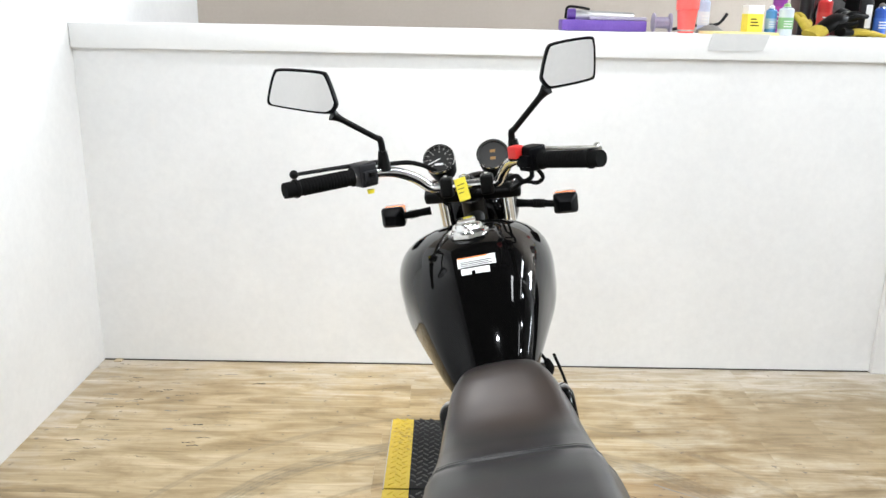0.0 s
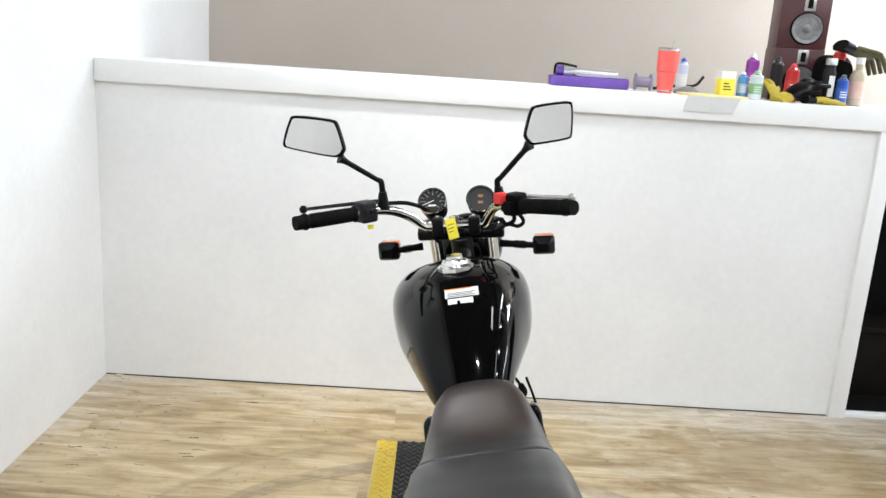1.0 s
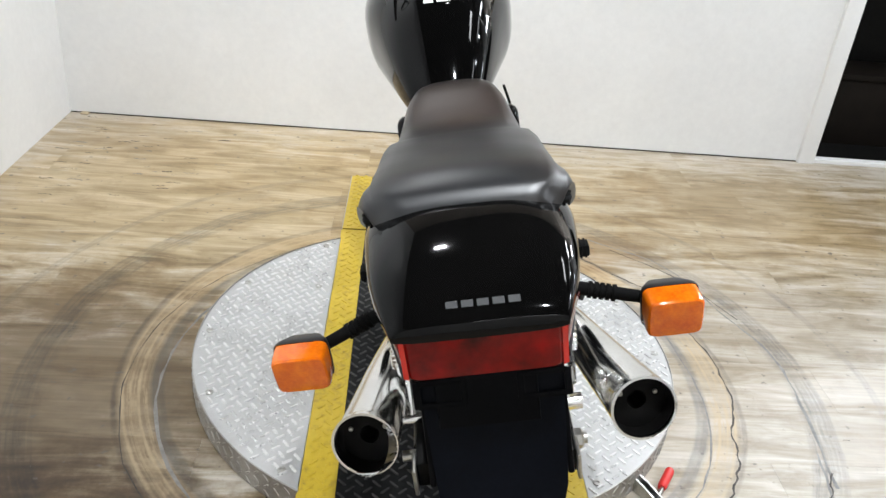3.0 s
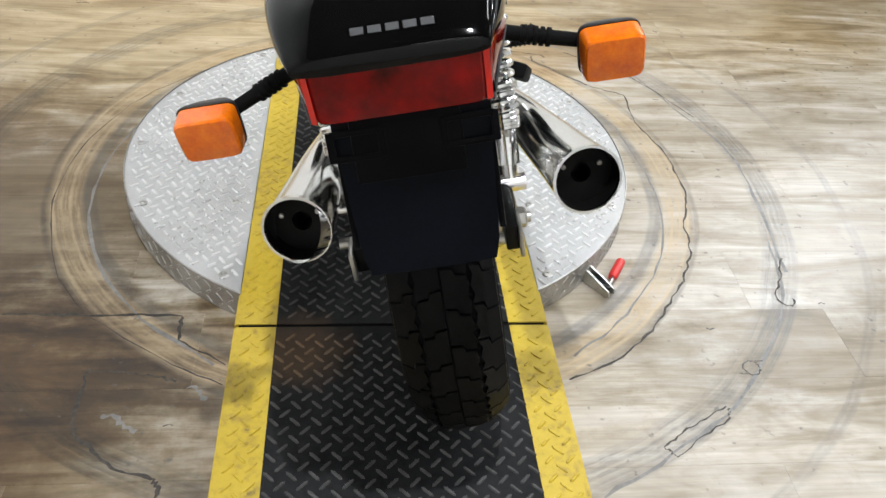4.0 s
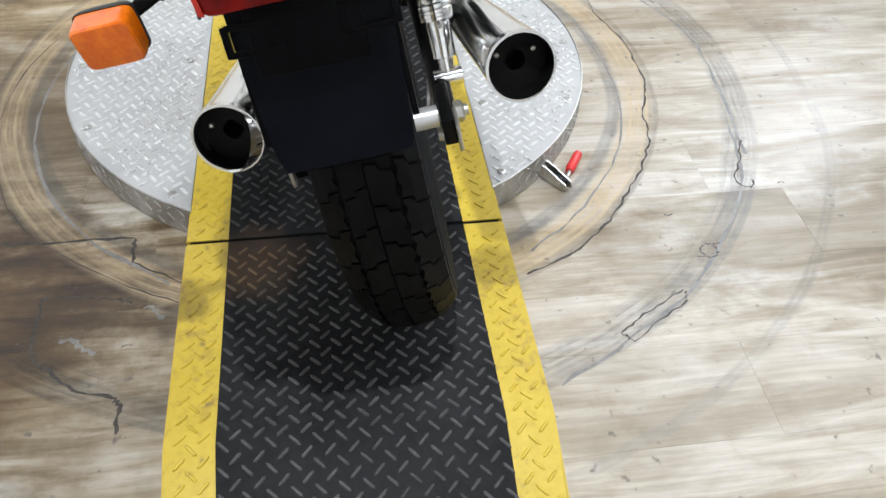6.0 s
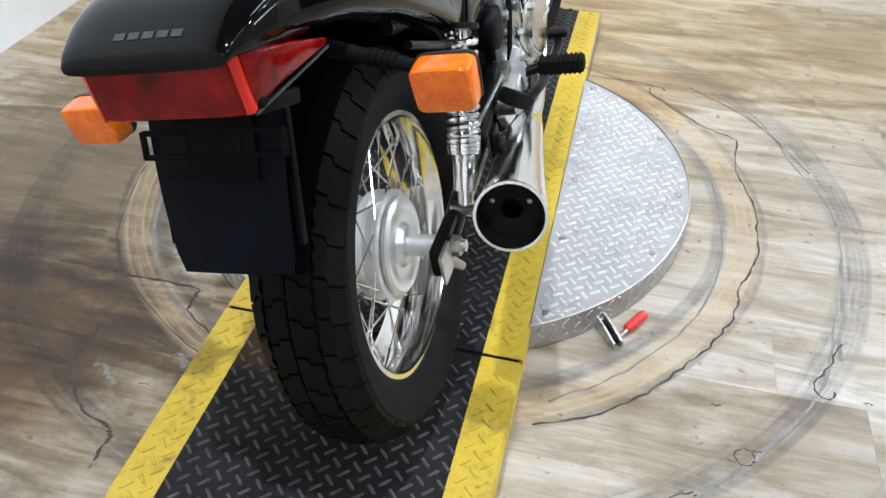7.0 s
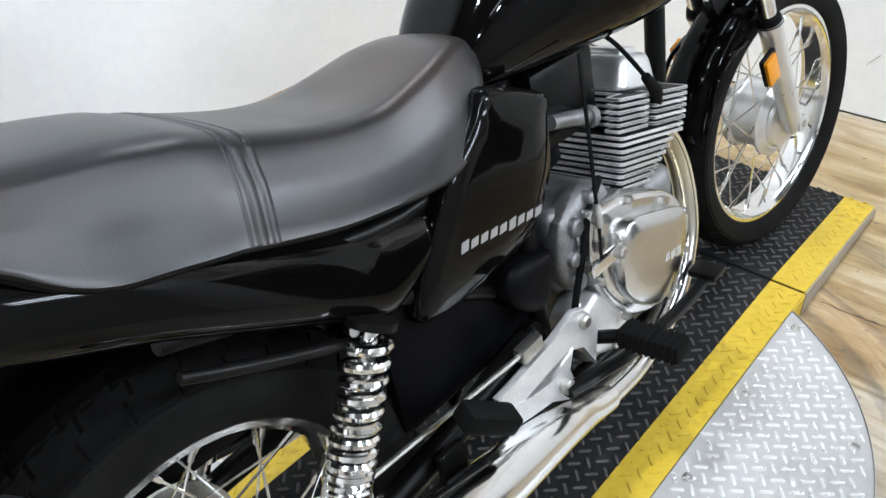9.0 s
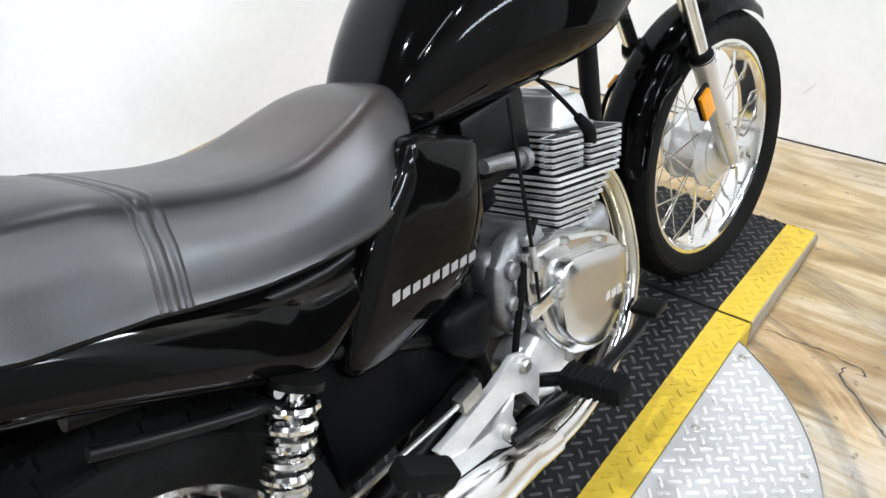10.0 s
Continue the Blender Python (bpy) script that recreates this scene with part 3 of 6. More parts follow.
def height_of(y):
    """Top of the track and its slope."""
    if y < -0.975:
        return 0.004 + 0.057 * (y + 1.125) / 0.15, 0.057 / 0.15
    if y > 1.004:
        return 0.033 - 1.1 * (y - 1.004), -1.1
    if y > 0.575:
        s = (0.033 - 0.061) / (1.004 - 0.575)
        return 0.061 + s * (y - 0.575), s
    return 0.061, 0.0


def track_piece(name, label, y0, y1, breaks, parent_category):
    ob = thing(name, label, parent_category)
    ys = [y0, *[b for b in breaks if y0 < b < y1], y1]
    for nm, x0, x1, m in (("yellow_edge", MID - HALF, MID - INNER, YELLOW), ("black_plate", MID - INNER, MID + INNER, BLACKPLATE), ("yellow_edge", MID + INNER, MID + HALF, YELLOW)):
        bm = skin([[(x0, y, max(height_of(y)[0], 0.004)), (x1, y, max(height_of(y)[0], 0.004)), (x1, y, 0.003), (x0, y, 0.003)] for y in ys])
        part(nm, bm, m, ob)
        pts, turns = plate_lugs(x0 + 0.003, x1, y0 + 0.008, y1 - 0.004, height_of, 0.0232)
        lugs(pts, (0.0122, 0.0030), turns, "tread_lug", BLACKLUG if m is BLACKPLATE else m, ob, 0.0021)
    for s in (-1, 1):
        xs = sorted((MID + s * (HALF + 0.0005), MID + s * (HALF + 0.003)))
        bm = skin([[(xs[0], y, max(height_of(y)[0] - 0.003, 0.005)), (xs[1], y, max(height_of(y)[0] - 0.003, 0.005)), (xs[1], y, 0.002), (xs[0], y, 0.002)] for y in ys])
        part("side_skirt", bm, BAREDIRTY if name == "front_ramp" else YELLOW, ob)
    return ob


track_piece("turntable_track", "black tread-plate track with yellow edges across the turntable", Y_BACK + 0.004, Y_FRONT - 0.004, [], "track")
track_piece("rear_ramp", "black tread-plate ramp with yellow edges leading to the turntable", -1.125, Y_BACK - 0.004, [-0.975], "ramp")
track_piece("front_ramp", "short black tread-plate ramp with yellow edges under the front wheel", Y_FRONT + 0.004, 1.020, [0.575, 1.004], "ramp")
for y in (Y_BACK, Y_FRONT):
    part_ob = part("joint_strip", box(MID - HALF + 0.004, MID + HALF - 0.004, y - 0.0042, y + 0.0042, 0.01, 0.0585), RUBBER)
    tagged(part_ob, "dark gap filler between turntable and ramp", "strip", kind="structure")

# ---- motorcycle: y runs forward from the rear axle, x to its right ----
LEAN = Matrix.Translation((0.110, -0.661, 0.0615)) @ pose(0, 0, 0, 0, 0, -0.49) @ pose(0, 0, 0, -0.2) @ pose(0, 0, 0, 0, -11.57) @ Matrix.Scale(0.977, 4)
bike = thing("motorcycle", "black standard motorcycle with chrome trim leaning on its side stand", "motorcycle", LEAN)
# steering turned to the right about the raked head
HEAD_AT, HEAD_UP = Vector((0, 1.05, 0.95)), Vector((0, -0.4305, 0.9026))
STEER = Matrix.Translation(HEAD_AT) @ Matrix.Rotation(radians(-8.4), 4, HEAD_UP) @ Matrix.Translation(-HEAD_AT)


def ringed(profile, n, at=(0, 0, 0)):
    """A closed section of (x, radius) turned about the x axis."""
    rows = []
    for k in range(n + 1):
        a = 2 * math.pi * k / n
        rows.append([(at[0] + h, at[1] + r * math.cos(a), at[2] + r * math.sin(a)) for h, r in profile])
    bm = skin(rows, caps=False)
    bmesh.ops.remove_doubles(bm, verts=bm.verts, dist=1e-6)
    return bm


def tyre_mesh(at, inner, outer, half, rim_half, depth=0.005):
    """A tyre carcass; its tread blocks lie on it."""
    crown = outer - depth

    def surface(x):
        s = min(abs(x) / half, 1.0)
        return crown - (crown - inner) * 0.36 * s ** 2.6

    side = [(rim_half, inner), (rim_half + 0.006, inner + 0.006), (half * 0.97, inner + (crown - inner) * 0.38), (half, surface(half))]
    xs = [half * k / 5 for k in range(4, -5, -1)]
    prof = side + [(x, surface(x)) for x in xs] + [(-x, r) for x, r in side[::-1]]
    prof += [(-rim_half + 0.006, inner - 0.002), (rim_half - 0.006, inner - 0.002)]
    bm = ringed(prof, 72, at)
    return bm


def tread(parent, at, inner, outer, half, blocks, depth, m=I4):
    """Raised tread blocks, each an object on one of four shared meshes."""
    crown = outer - depth
    step = 2 * math.pi / blocks
    shapes = (
        ((0.02, 0.02), (0.22, 0.06), (0.26, 0.20), (0.45, 0.26), (0.50, 0.50), (0.45, 0.74), (0.50, 0.98), (0.46, 1.18), (0.28, 1.12), (0.24, 0.98), (0.02, 0.94)),
        ((0.52, 0.03), (0.71, 0.10), (0.75, 0.30), (0.98, 0.37), (0.98, 1.28), (0.77, 1.22), (0.73, 1.02), (0.52, 0.94), (0.58, 0.74), (0.52, 0.50), (0.58, 0.26)),
    )
    for s in (-1, 1):
        for shape in shapes:
            bm = bmesh.new()
            lo, hi = [], []
            for u, v in shape:
                x = s * u * half
                a = step * (v + (0.5 if s < 0 else 0.0))
                surf = crown - (crown - inner) * 0.36 * abs(u) ** 2.6
                for row, up in ((lo, -0.003), (hi, depth)):
                    r = surf + up
                    row.append(bm.verts.new((x * (1.0 if up < 0 else 0.98), r * math.cos(a), r * math.sin(a))))
            n = len(lo)
            for i in range(n):
                bm.faces.new((lo[i], lo[(i + 1) % n], hi[(i + 1) % n], hi[i]))
            bm.faces.new(hi)
            first = part("tread_block", bm, TREAD, parent)
            for k in range(blocks):
                ob = first if k == 0 else new("tread_block", first.data)
                ob.parent = parent
                ob.matrix_basis = m @ Matrix.Translation(at) @ Matrix.Rotation(step * k, 4, "X")


def spoke_set(parent, at, hub_r, rim_r, hub_x, rim_x, count, m=I4):
    """Crossed wire spokes, each an object on one shared mesh."""
    mesh = None
    for k in range(count):
        side = 1 if k % 2 else -1
        sweep = (1 if (k // 2) % 2 else -1) * radians(52)
        a_rim = 2 * math.pi * (k + 0.5) / count
        a_hub = a_rim + sweep
        p = Vector((side * hub_x, hub_r * math.cos(a_hub), hub_r * math.sin(a_hub)))
        q = Vector((side * rim_x, rim_r * math.cos(a_rim), rim_r * math.sin(a_rim)))
        if mesh is None:
            ln = (q - p).length
            bm = tube([(0, 0, 0), (0, 0, ln - 0.028), (0, 0, ln - 0.0279), (0, 0, ln)], [0.0016, 0.0016, 0.0032, 0.0030], 6, 1)
            ob = part("spoke", bm, CHROME, parent)
            mesh = ob.data
        else:
            ob = new("spoke", mesh)
            ob.parent = parent
        ob.matrix_basis = m @ Matrix.Translation(Vector(at) + p) @ (q - p).to_track_quat("Z", "Y").to_matrix().to_4x4()


RW, FW = (0.006, 0, 0.295), (0, 1.402, 0.284)
rear_wheel = part("rear_wheel", ringed([(-0.046, 0.204), (-0.046, 0.192), (-0.038, 0.190), (-0.026, 0.181), (0.026, 0.181), (0.038, 0.190), (0.046, 0.192), (0.046, 0.204), (0.041, 0.205), (0.036, 0.197), (0.022, 0.187), (-0.022, 0.187), (-0.036, 0.197), (-0.041, 0.205)], 64, RW), CHROME, bike, "chrome wire-spoked rear rim")
part("tyre", tyre_mesh(RW, 0.199, 0.295, 0.067, 0.046, 0.006), TYRE, rear_wheel, "worn black rear tyre with deep tread")
hub = turned([(-0.055, 0.02), (-0.055, 0.045), (-0.046, 0.060), (-0.040, 0.076), (-0.034, 0.076), (-0.032, 0.056), (-0.010, 0.056), (-0.006, 0.082), (0.004, 0.084), (0.008, 0.084), (0.010, 0.079), (0.022, 0.079), (0.025, 0.084), (0.030, 0.084), (0.032, 0.078), (0.032, 0.02)], 40, "x", RW)
part("hub", hub, ALLOY, rear_wheel, "cast aluminium drum hub")
brake = turned([(0.034, 0.0755), (0.040, 0.075), (0.044, 0.070), (0.044, 0.056), (0.041, 0.052), (0.041, 0.034), (0.050, 0.028), (0.053, 0.017), (0.094, 0.016), (0.094, 0.006)], 40, "x", RW)
part("brake_plate", brake, POLISHED, rear_wheel, "aluminium drum brake plate")
tread(rear_wheel, RW, 0.203, 0.295, 0.067, 36, 0.006)
spoke_set(rear_wheel, RW, 0.078, 0.184, 0.027, 0.010, 36)

front_wheel = part("front_wheel", ringed([(x * 0.72, r) for x, r in ((-0.046, 0.232), (-0.046, 0.220), (-0.038, 0.218), (-0.026, 0.209), (0.026, 0.209), (0.038, 0.218), (0.046, 0.220), (0.046, 0.232), (0.041, 0.233), (0.036, 0.225), (0.022, 0.215), (-0.022, 0.215), (-0.036, 0.225), (-0.041, 0.233))], 64, FW), CHROME, bike, "chrome wire-spoked front rim", STEER)
part("tyre", tyre_mesh(FW, 0.227, 0.289, 0.046, 0.034, 0.004), TYRE, front_wheel, "narrow black ribbed front tyre", STEER)
hub = turned([(-0.052, 0.02), (-0.050, 0.070), (-0.042, 0.074), (-0.034, 0.074), (-0.030, 0.066), (0.022, 0.066), (0.028, 0.080), (0.034, 0.080), (0.040, 0.070), (0.046, 0.064), (0.048, 0.02)], 40, "x", FW)
part("hub", hub, ALLOY, front_wheel, "cast aluminium front drum hub", STEER)
part("axle", rod((-0.095, 1.402, 0.284), (0.095, 1.402, 0.284), 0.008, 12), STEEL, front_wheel, "", STEER)
cover = turned([(0.047, 0.060), (0.054, 0.054), (0.058, 0.030), (0.066, 0.020), (0.072, 0.014), (0.072, 0.004)], 32, "x", FW)
part("hub_cover", cover, POLISHED, front_wheel, "polished front hub cover", STEER)
tread(front_wheel, FW, 0.231, 0.289, 0.046, 40, 0.004, STEER)
spoke_set(front_wheel, FW, 0.072, 0.212, 0.032, 0.007, 36, STEER)

# seat with piping, cross strap and under-edge
# rows of y, top, crease, lower edge, half width at the crease and at the lower edge
SEAT = [(-0.163, 0.790, 0.789, 0.780, 0.076, 0.086), (-0.160, 0.798, 0.796, 0.778, 0.082, 0.094), (-0.152, 0.808, 0.804, 0.776, 0.088, 0.104), (-0.138, 0.817, 0.810, 0.790, 0.100, 0.116), (-0.105, 0.824, 0.813, 0.780, 0.104, 0.127), (-0.066, 0.822, 0.810, 0.749, 0.104, 0.134), (-0.034, 0.818, 0.805, 0.721, 0.104, 0.136), (0.0, 0.812, 0.799, 0.703, 0.104, 0.135), (0.039, 0.806, 0.792, 0.694, 0.104, 0.136), (0.080, 0.796, 0.783, 0.684, 0.104, 0.136), (0.103, 0.788, 0.777, 0.679, 0.104, 0.136), (0.135, 0.774, 0.764, 0.668, 0.103, 0.135), (0.20, 0.750, 0.741, 0.648, 0.101, 0.131), (0.25, 0.735, 0.727, 0.637, 0.099, 0.127), (0.31, 0.726, 0.719, 0.626, 0.095, 0.121), (0.36, 0.731, 0.725, 0.620, 0.090, 0.116), (0.40, 0.743, 0.736, 0.624, 0.085, 0.110), (0.43, 0.752, 0.744, 0.640, 0.078, 0.101), (0.46, 0.756, 0.746, 0.662, 0.068, 0.088), (0.485, 0.752, 0.742, 0.680, 0.056, 0.073), (0.503, 0.742, 0.732, 0.694, 0.042, 0.055), (0.512, 0.728, 0.722, 0.702, 0.026, 0.034)]
DROP = {0.40: 0.004, 0.43: 0.007, 0.46: 0.009, 0.485: 0.009, 0.503: 0.008, 0.512: 0.006}
SEAT = [(y, top - 0.005 - DROP.get(y, 0), edge - DROP.get(y, 0), *rest) for y, top, edge, *rest in SEAT]
SEAT_COL = []
for k in range(6):
    SEAT_COL.append(np.array([p.x for p in smooth_path([(r[k], 0, 0) for r in SEAT], 4)]))


def seat_row(y, grow=0.0):
    """A section of the seat: a slightly crowned top, a soft crease and a flat flaring side."""
    top, edge, low, we, wl = (float(np.interp(y, SEAT_COL[0], c)) for c in SEAT_COL[1:])
    h = edge - low
    half = [(0.0, top + grow), (we * 0.45, top * 0.85 + edge * 0.15 + grow), (we * 0.78, top * 0.4 + edge * 0.6 + grow), (we * 0.93, edge - 0.02 * h + grow), (we + 0.10 * (wl - we) + grow, edge - 0.13 * h), (we + 0.24 * (wl - we) + grow, edge - 0.26 * h)]
    half += [(we + k * (wl - we) + grow + 0.004 * math.sin(math.pi * k), edge - k * h) for k in (0.42, 0.58, 0.72, 0.84, 0.93)]
    half += [(wl + grow, low + 0.004), (wl - 0.004, low - 0.001), (wl * 0.86, low - 0.004), (wl * 0.45, low - 0.004)]
    return half + [(0.0, low - 0.004)] + [(-x, z) for x, z in half[:0:-1]]


seat = part("seat", skin([[(x, y, z) for x, z in seat_row(y)] for y in SEAT_COL[0]]), VINYL, bike, "black vinyl dual seat with a worn grain", None, 62)
sy, sb, sw = SEAT_COL[0], SEAT_COL[3], SEAT_COL[5]


def seat_at(y, grow=0.0):
    """A loop round the seat that leans forward towards its top."""
    out = []
    for k in range(len(seat_row(0.0))):
        yy = y
        for _ in range(6):
            x, z = seat_row(yy, grow)[k]
            yy = y + (z - 0.67) * 0.26
        out.append((x, yy, z))
    return out


for y0, y1, rise in ((0.101, 0.108, 0.0008), (0.109, 0.124, 0.0015), (0.125, 0.137, 0.0010)):
    prof = [seat_at(y, g) for y, g in ((y0, -0.0015), (y0 + 0.002, rise * 0.7), ((y0 + y1) / 2, rise), (y1 - 0.002, rise * 0.7), (y1, -0.0015))]
    part("strap", skin(prof, caps=False), VINYL, seat, "raised vinyl strap across the seat", None, 60)
lower = [(s * (float(np.interp(y, sy, sw)) - 0.009), y, float(np.interp(y, sy, sb)) + 0.004) for s, ys in ((1, np.linspace(-0.085, 0.525, 14)),) for y in ys]
for s in (-1, 1):
    part("piping", tube([(s * x, y, z - 0.004) for x, y, z in lower], 0.004, 8, 3), RUBBER, seat, "black rubber seat edge")
part("piping", tube([(0.1195 * math.sin(a), -0.085 - 0.033 * max(math.cos(a), 0.0) ** 0.3 - 0.033 * max(math.cos(a), 0.0) ** 0.6, 0.763 + 0.021 * max(math.cos(a), 0.0) ** 0.6) for a in np.linspace(-math.pi / 2, math.pi / 2, 15)], 0.005, 8, 3), RUBBER, seat)

# tank
TANK = [(0.475, 0.70, 0.660, 0.035), (0.50, 0.735, 0.655, 0.060), (0.55, 0.790, 0.650, 0.082), (0.62, 0.845, 0.648, 0.104), (0.70, 0.876, 0.646, 0.126), (0.78, 0.888, 0.646, 0.146), (0.86, 0.886, 0.652, 0.157), (0.92, 0.874, 0.676, 0.155), (0.965, 0.853, 0.700, 0.140), (0.995, 0.828, 0.722, 0.112), (1.010, 0.80, 0.745, 0.07), (1.014, 0.785, 0.76, 0.03)]
OFF = Matrix.Translation((-0.018, 0, 0))
tank = part("fuel_tank", loft([(y, t, u, w * 1.03) for y, t, u, w in TANK], 48, 2.35, 3.2, 5), PAINT, bike, "gloss black teardrop fuel tank", OFF, 60)
CAP = Matrix.Translation((-0.018, 0.775, 0.889)) @ pose(0, 0, 0, -1)
bm = turned([(-0.004, 0.040), (0.004, 0.040), (0.007, 0.036), (0.009, 0.030), (0.016, 0.028), (0.019, 0.024), (0.0195, 0.001)], 8, "z")
cap = part("filler_cap", bm, CHROME, tank, "chrome lockable filler cap", CAP)
part("cap_flap", box(-0.018, 0.018, -0.006, 0.034, 0.018, 0.024, 0.003), CHROME, tank, "", CAP)
STICK = Matrix.Translation((-0.010, 0.652, 0.861)) @ pose(0, 0, 0, 27.5)
part("sticker", box(-0.035, 0.035, -0.008, 0.018, 0, 0.0015, 0.0005, 1), WHITE, tank, "white warning sticker", STICK)
part("sticker", box(-0.030, 0.022, -0.026, -0.010, -0.001, 0.0005), WHITE, tank, "white warning sticker", STICK)
part("sticker_band", box(-0.034, 0.020, 0.0145, 0.0172, 0.0015, 0.0021), ORANGE, tank, "orange sticker heading", STICK)
for k in range(4):
    part("print_line", box(-0.030, 0.028 - 0.006 * (k % 2), 0.004 - 0.0045 * k, 0.0055 - 0.0045 * k, 0.0015, 0.0020), GREYPLASTIC, tank, "", STICK)

# tail cowl, lamp and badge bars
COWL = [(0.352, 0.604, 0.562, 0.106), (0.343, 0.612, 0.552, 0.116), (0.30, 0.628, 0.526, 0.125), (0.25, 0.648, 0.505, 0.131), (0.20, 0.670, 0.531, 0.135), (0.11, 0.712, 0.578, 0.138), (0.02, 0.747, 0.626, 0.139), (-0.06, 0.780, 0.660, 0.137), (-0.13, 0.796, 0.690, 0.131), (-0.20, 0.796, 0.708, 0.120), (-0.27, 0.786, 0.724, 0.107), (-0.315, 0.768, 0.740, 0.094), (-0.331, 0.757, 0.741, 0.088)]


def cowl_shape():
    """Round-shouldered along the sides, flatter on top at the tail."""
    mid = smooth_path([r[:3] for r in COWL], 4)
    wide = smooth_path([(r[3] * 0.975, 0, 0) for r in COWL], 4)
    return skin([[(x, p.x, z) for x, z in oval(w.x, p.y, p.z, 44, float(np.interp(p.x, (-0.30, -0.12, 0.10, 0.30), (3.6, 2.8, 2.5, 2.4))), 4.0, 0.0, float(np.interp(p.x, (-0.24, -0.08, 0.15, 0.30), (0.0, 0.12, 0.26, 0.28))))] for p, w in zip(mid, wide)])


cowl = part("tail_cowl", cowl_shape(), PAINT, bike, "gloss black tail cowl", None, 60)
for k in range(5):
    x = -0.030 + 0.015 * k
    part("badge_bar", box(x - 0.0058, x + 0.0058, -0.0040, 0.0040, 0, 0.0008, 0.0003, 1), SILVERDIM, cowl, "silver maker's badge bar", Matrix.Translation((0.006, -0.3135, 0.7688)) @ pose(0, 0, 0, 27))


def lamp_row(y, t, u, w, wb, n=36):
    """A lamp section that narrows towards its lower edge."""
    return [(x * (wb / w + (1 - wb / w) * (z - u) / (t - u)), y, z) for x, z in oval(w, t, u, n, 14.0)]


TAIL = Matrix.Translation((0.002, -0.001, -0.008))
def lens_row(y, t, u, w, lean):
    """A lens section that leans forward towards its top."""
    return [(x, y0 + lean * (z - u) / (t - u), z) for x, y0, z in lamp_row(y, t, u, w, w)]


bm = skin([lamp_row(*r) for r in ((-0.192, 0.714, 0.706, 0.1110, 0.109), (-0.25, 0.737, 0.703, 0.1060, 0.097), (-0.290, 0.750, 0.699, 0.0940, 0.087), (-0.308, 0.757, 0.697, 0.086, 0.082), (-0.3095, 0.758, 0.697, 0.084, 0.081))])
lamp = part("tail_lamp", bm, REDSIDE, bike, "red wrap-round tail lamp", TAIL, 30)
part("lens", skin([lens_row(*r) for r in ((-0.306, 0.765, 0.694, 0.077, 0.0), (-0.3165, 0.764, 0.695, 0.0765, -0.002), (-0.319, 0.762, 0.697, 0.074, -0.002))]), RED, lamp, "dark red brake light lens", TAIL)
for s in (-1, 1):
    strip = skin([[(s * x, y - 0.002 * k, 0.697 + 0.062 * k) for x, y in ((0.0768, -0.3175), (0.0825, -0.3145), (0.0825, -0.306), (0.0768, -0.306))] for k in (0, 1)])
    part("side_strip", strip, REDBRIGHT, lamp, "bright red side strip", TAIL)
    part("seam", rod((s * 0.0825, -0.312, 0.6945), (s * 0.110, -0.192, 0.7045), 0.0018, 8), GREYPLASTIC, lamp, "thin grey lamp seam", TAIL)

# rear mudguard and plate holder
rows = []
for a in np.linspace(radians(38), radians(148), 26):
    r = 0.335 + 0.012 * math.sin(a)
    width_at = float(np.interp(math.degrees(a), (38, 98, 118, 148), (0.074, 0.076, 0.070, 0.052)))
    y, z = r * math.cos(a), 0.295 + r * math.sin(a)
    rows.append([(width_at * u, y - (abs(u) ** 3) * 0.016 * math.cos(a), z - (abs(u) ** 3) * 0.016 * math.sin(a)) for u in np.linspace(-1, 1, 11)])
fender = skin(rows, caps=False, loop=False)
bmesh.ops.solidify(fender, geom=fender.faces[:], thickness=0.003)
part("rear_mudguard", fender, GUARD, bike, "black plastic rear mudguard")
PLATE = Matrix.Translation((0.006, -0.262, 0.666)) @ pose(0, 0, 0, -20.5)


def plate_shape():
    """A thin plate, slightly bowed, with rounded lower corners."""
    rows = []
    for k in range(9):
        z = 0.004 - 0.174 * k / 8
        half = 0.0785 - 0.0012 * k - max(0.0, k - 7) * 0.004
        bow = 0.006 * math.sin(math.pi * k / 8)
        rows.append([(half * u, -bow - 0.004 * (1 - u * u) - 0.003, z - (1 - abs(u)) ** 2 * 0.0) for u in np.linspace(-1, 1, 9)])
    bm = skin(rows, caps=False, loop=False)
    bmesh.ops.solidify(bm, geom=bm.faces[:], thickness=0.004)
    return bm


holder = part("plate_holder", plate_shape(), PLATEBLACK, bike, "black plastic number plate holder", PLATE)
for s in (-1, 1):
    part("side_flange", box(min(s * 0.072, s * 0.079), max(s * 0.072, s * 0.079), 0.0, 0.010, -0.140, 0.012, 0.002), PLASTIC, holder, "", PLATE)
    x0, x1 = (0.030, 0.080) if s > 0 else (-0.080, -0.030)
    for z in (-0.015, -0.040):
        part("slot_bar", box(x0, x1, -0.015, -0.012, z - 0.0065, z, 0.0015), PLASTIC, holder, "", PLATE)
    for x in (x0, x1):
        part("slot_end", box(x - 0.004, x + 0.004, -0.015, -0.012, -0.046, -0.016, 0.002), PLASTIC, holder, "", PLATE)
    part("rib", box(min(s * 0.020, s * 0.026), max(s * 0.020, s * 0.026), -0.012, 0, -0.060, 0.008, 0.001), PLASTIC, holder, "", PLATE)
part("lamp_bracket", box(-0.083, 0.083, -0.050, 0.03, 0.000, 0.018, 0.006), PLASTIC, holder, "black bracket under the tail lamp", PLATE)
part("lower_panel", box(-0.060, 0.048, -0.014, -0.006, -0.070, -0.004, 0.002), PLASTIC, holder, "", PLATE)


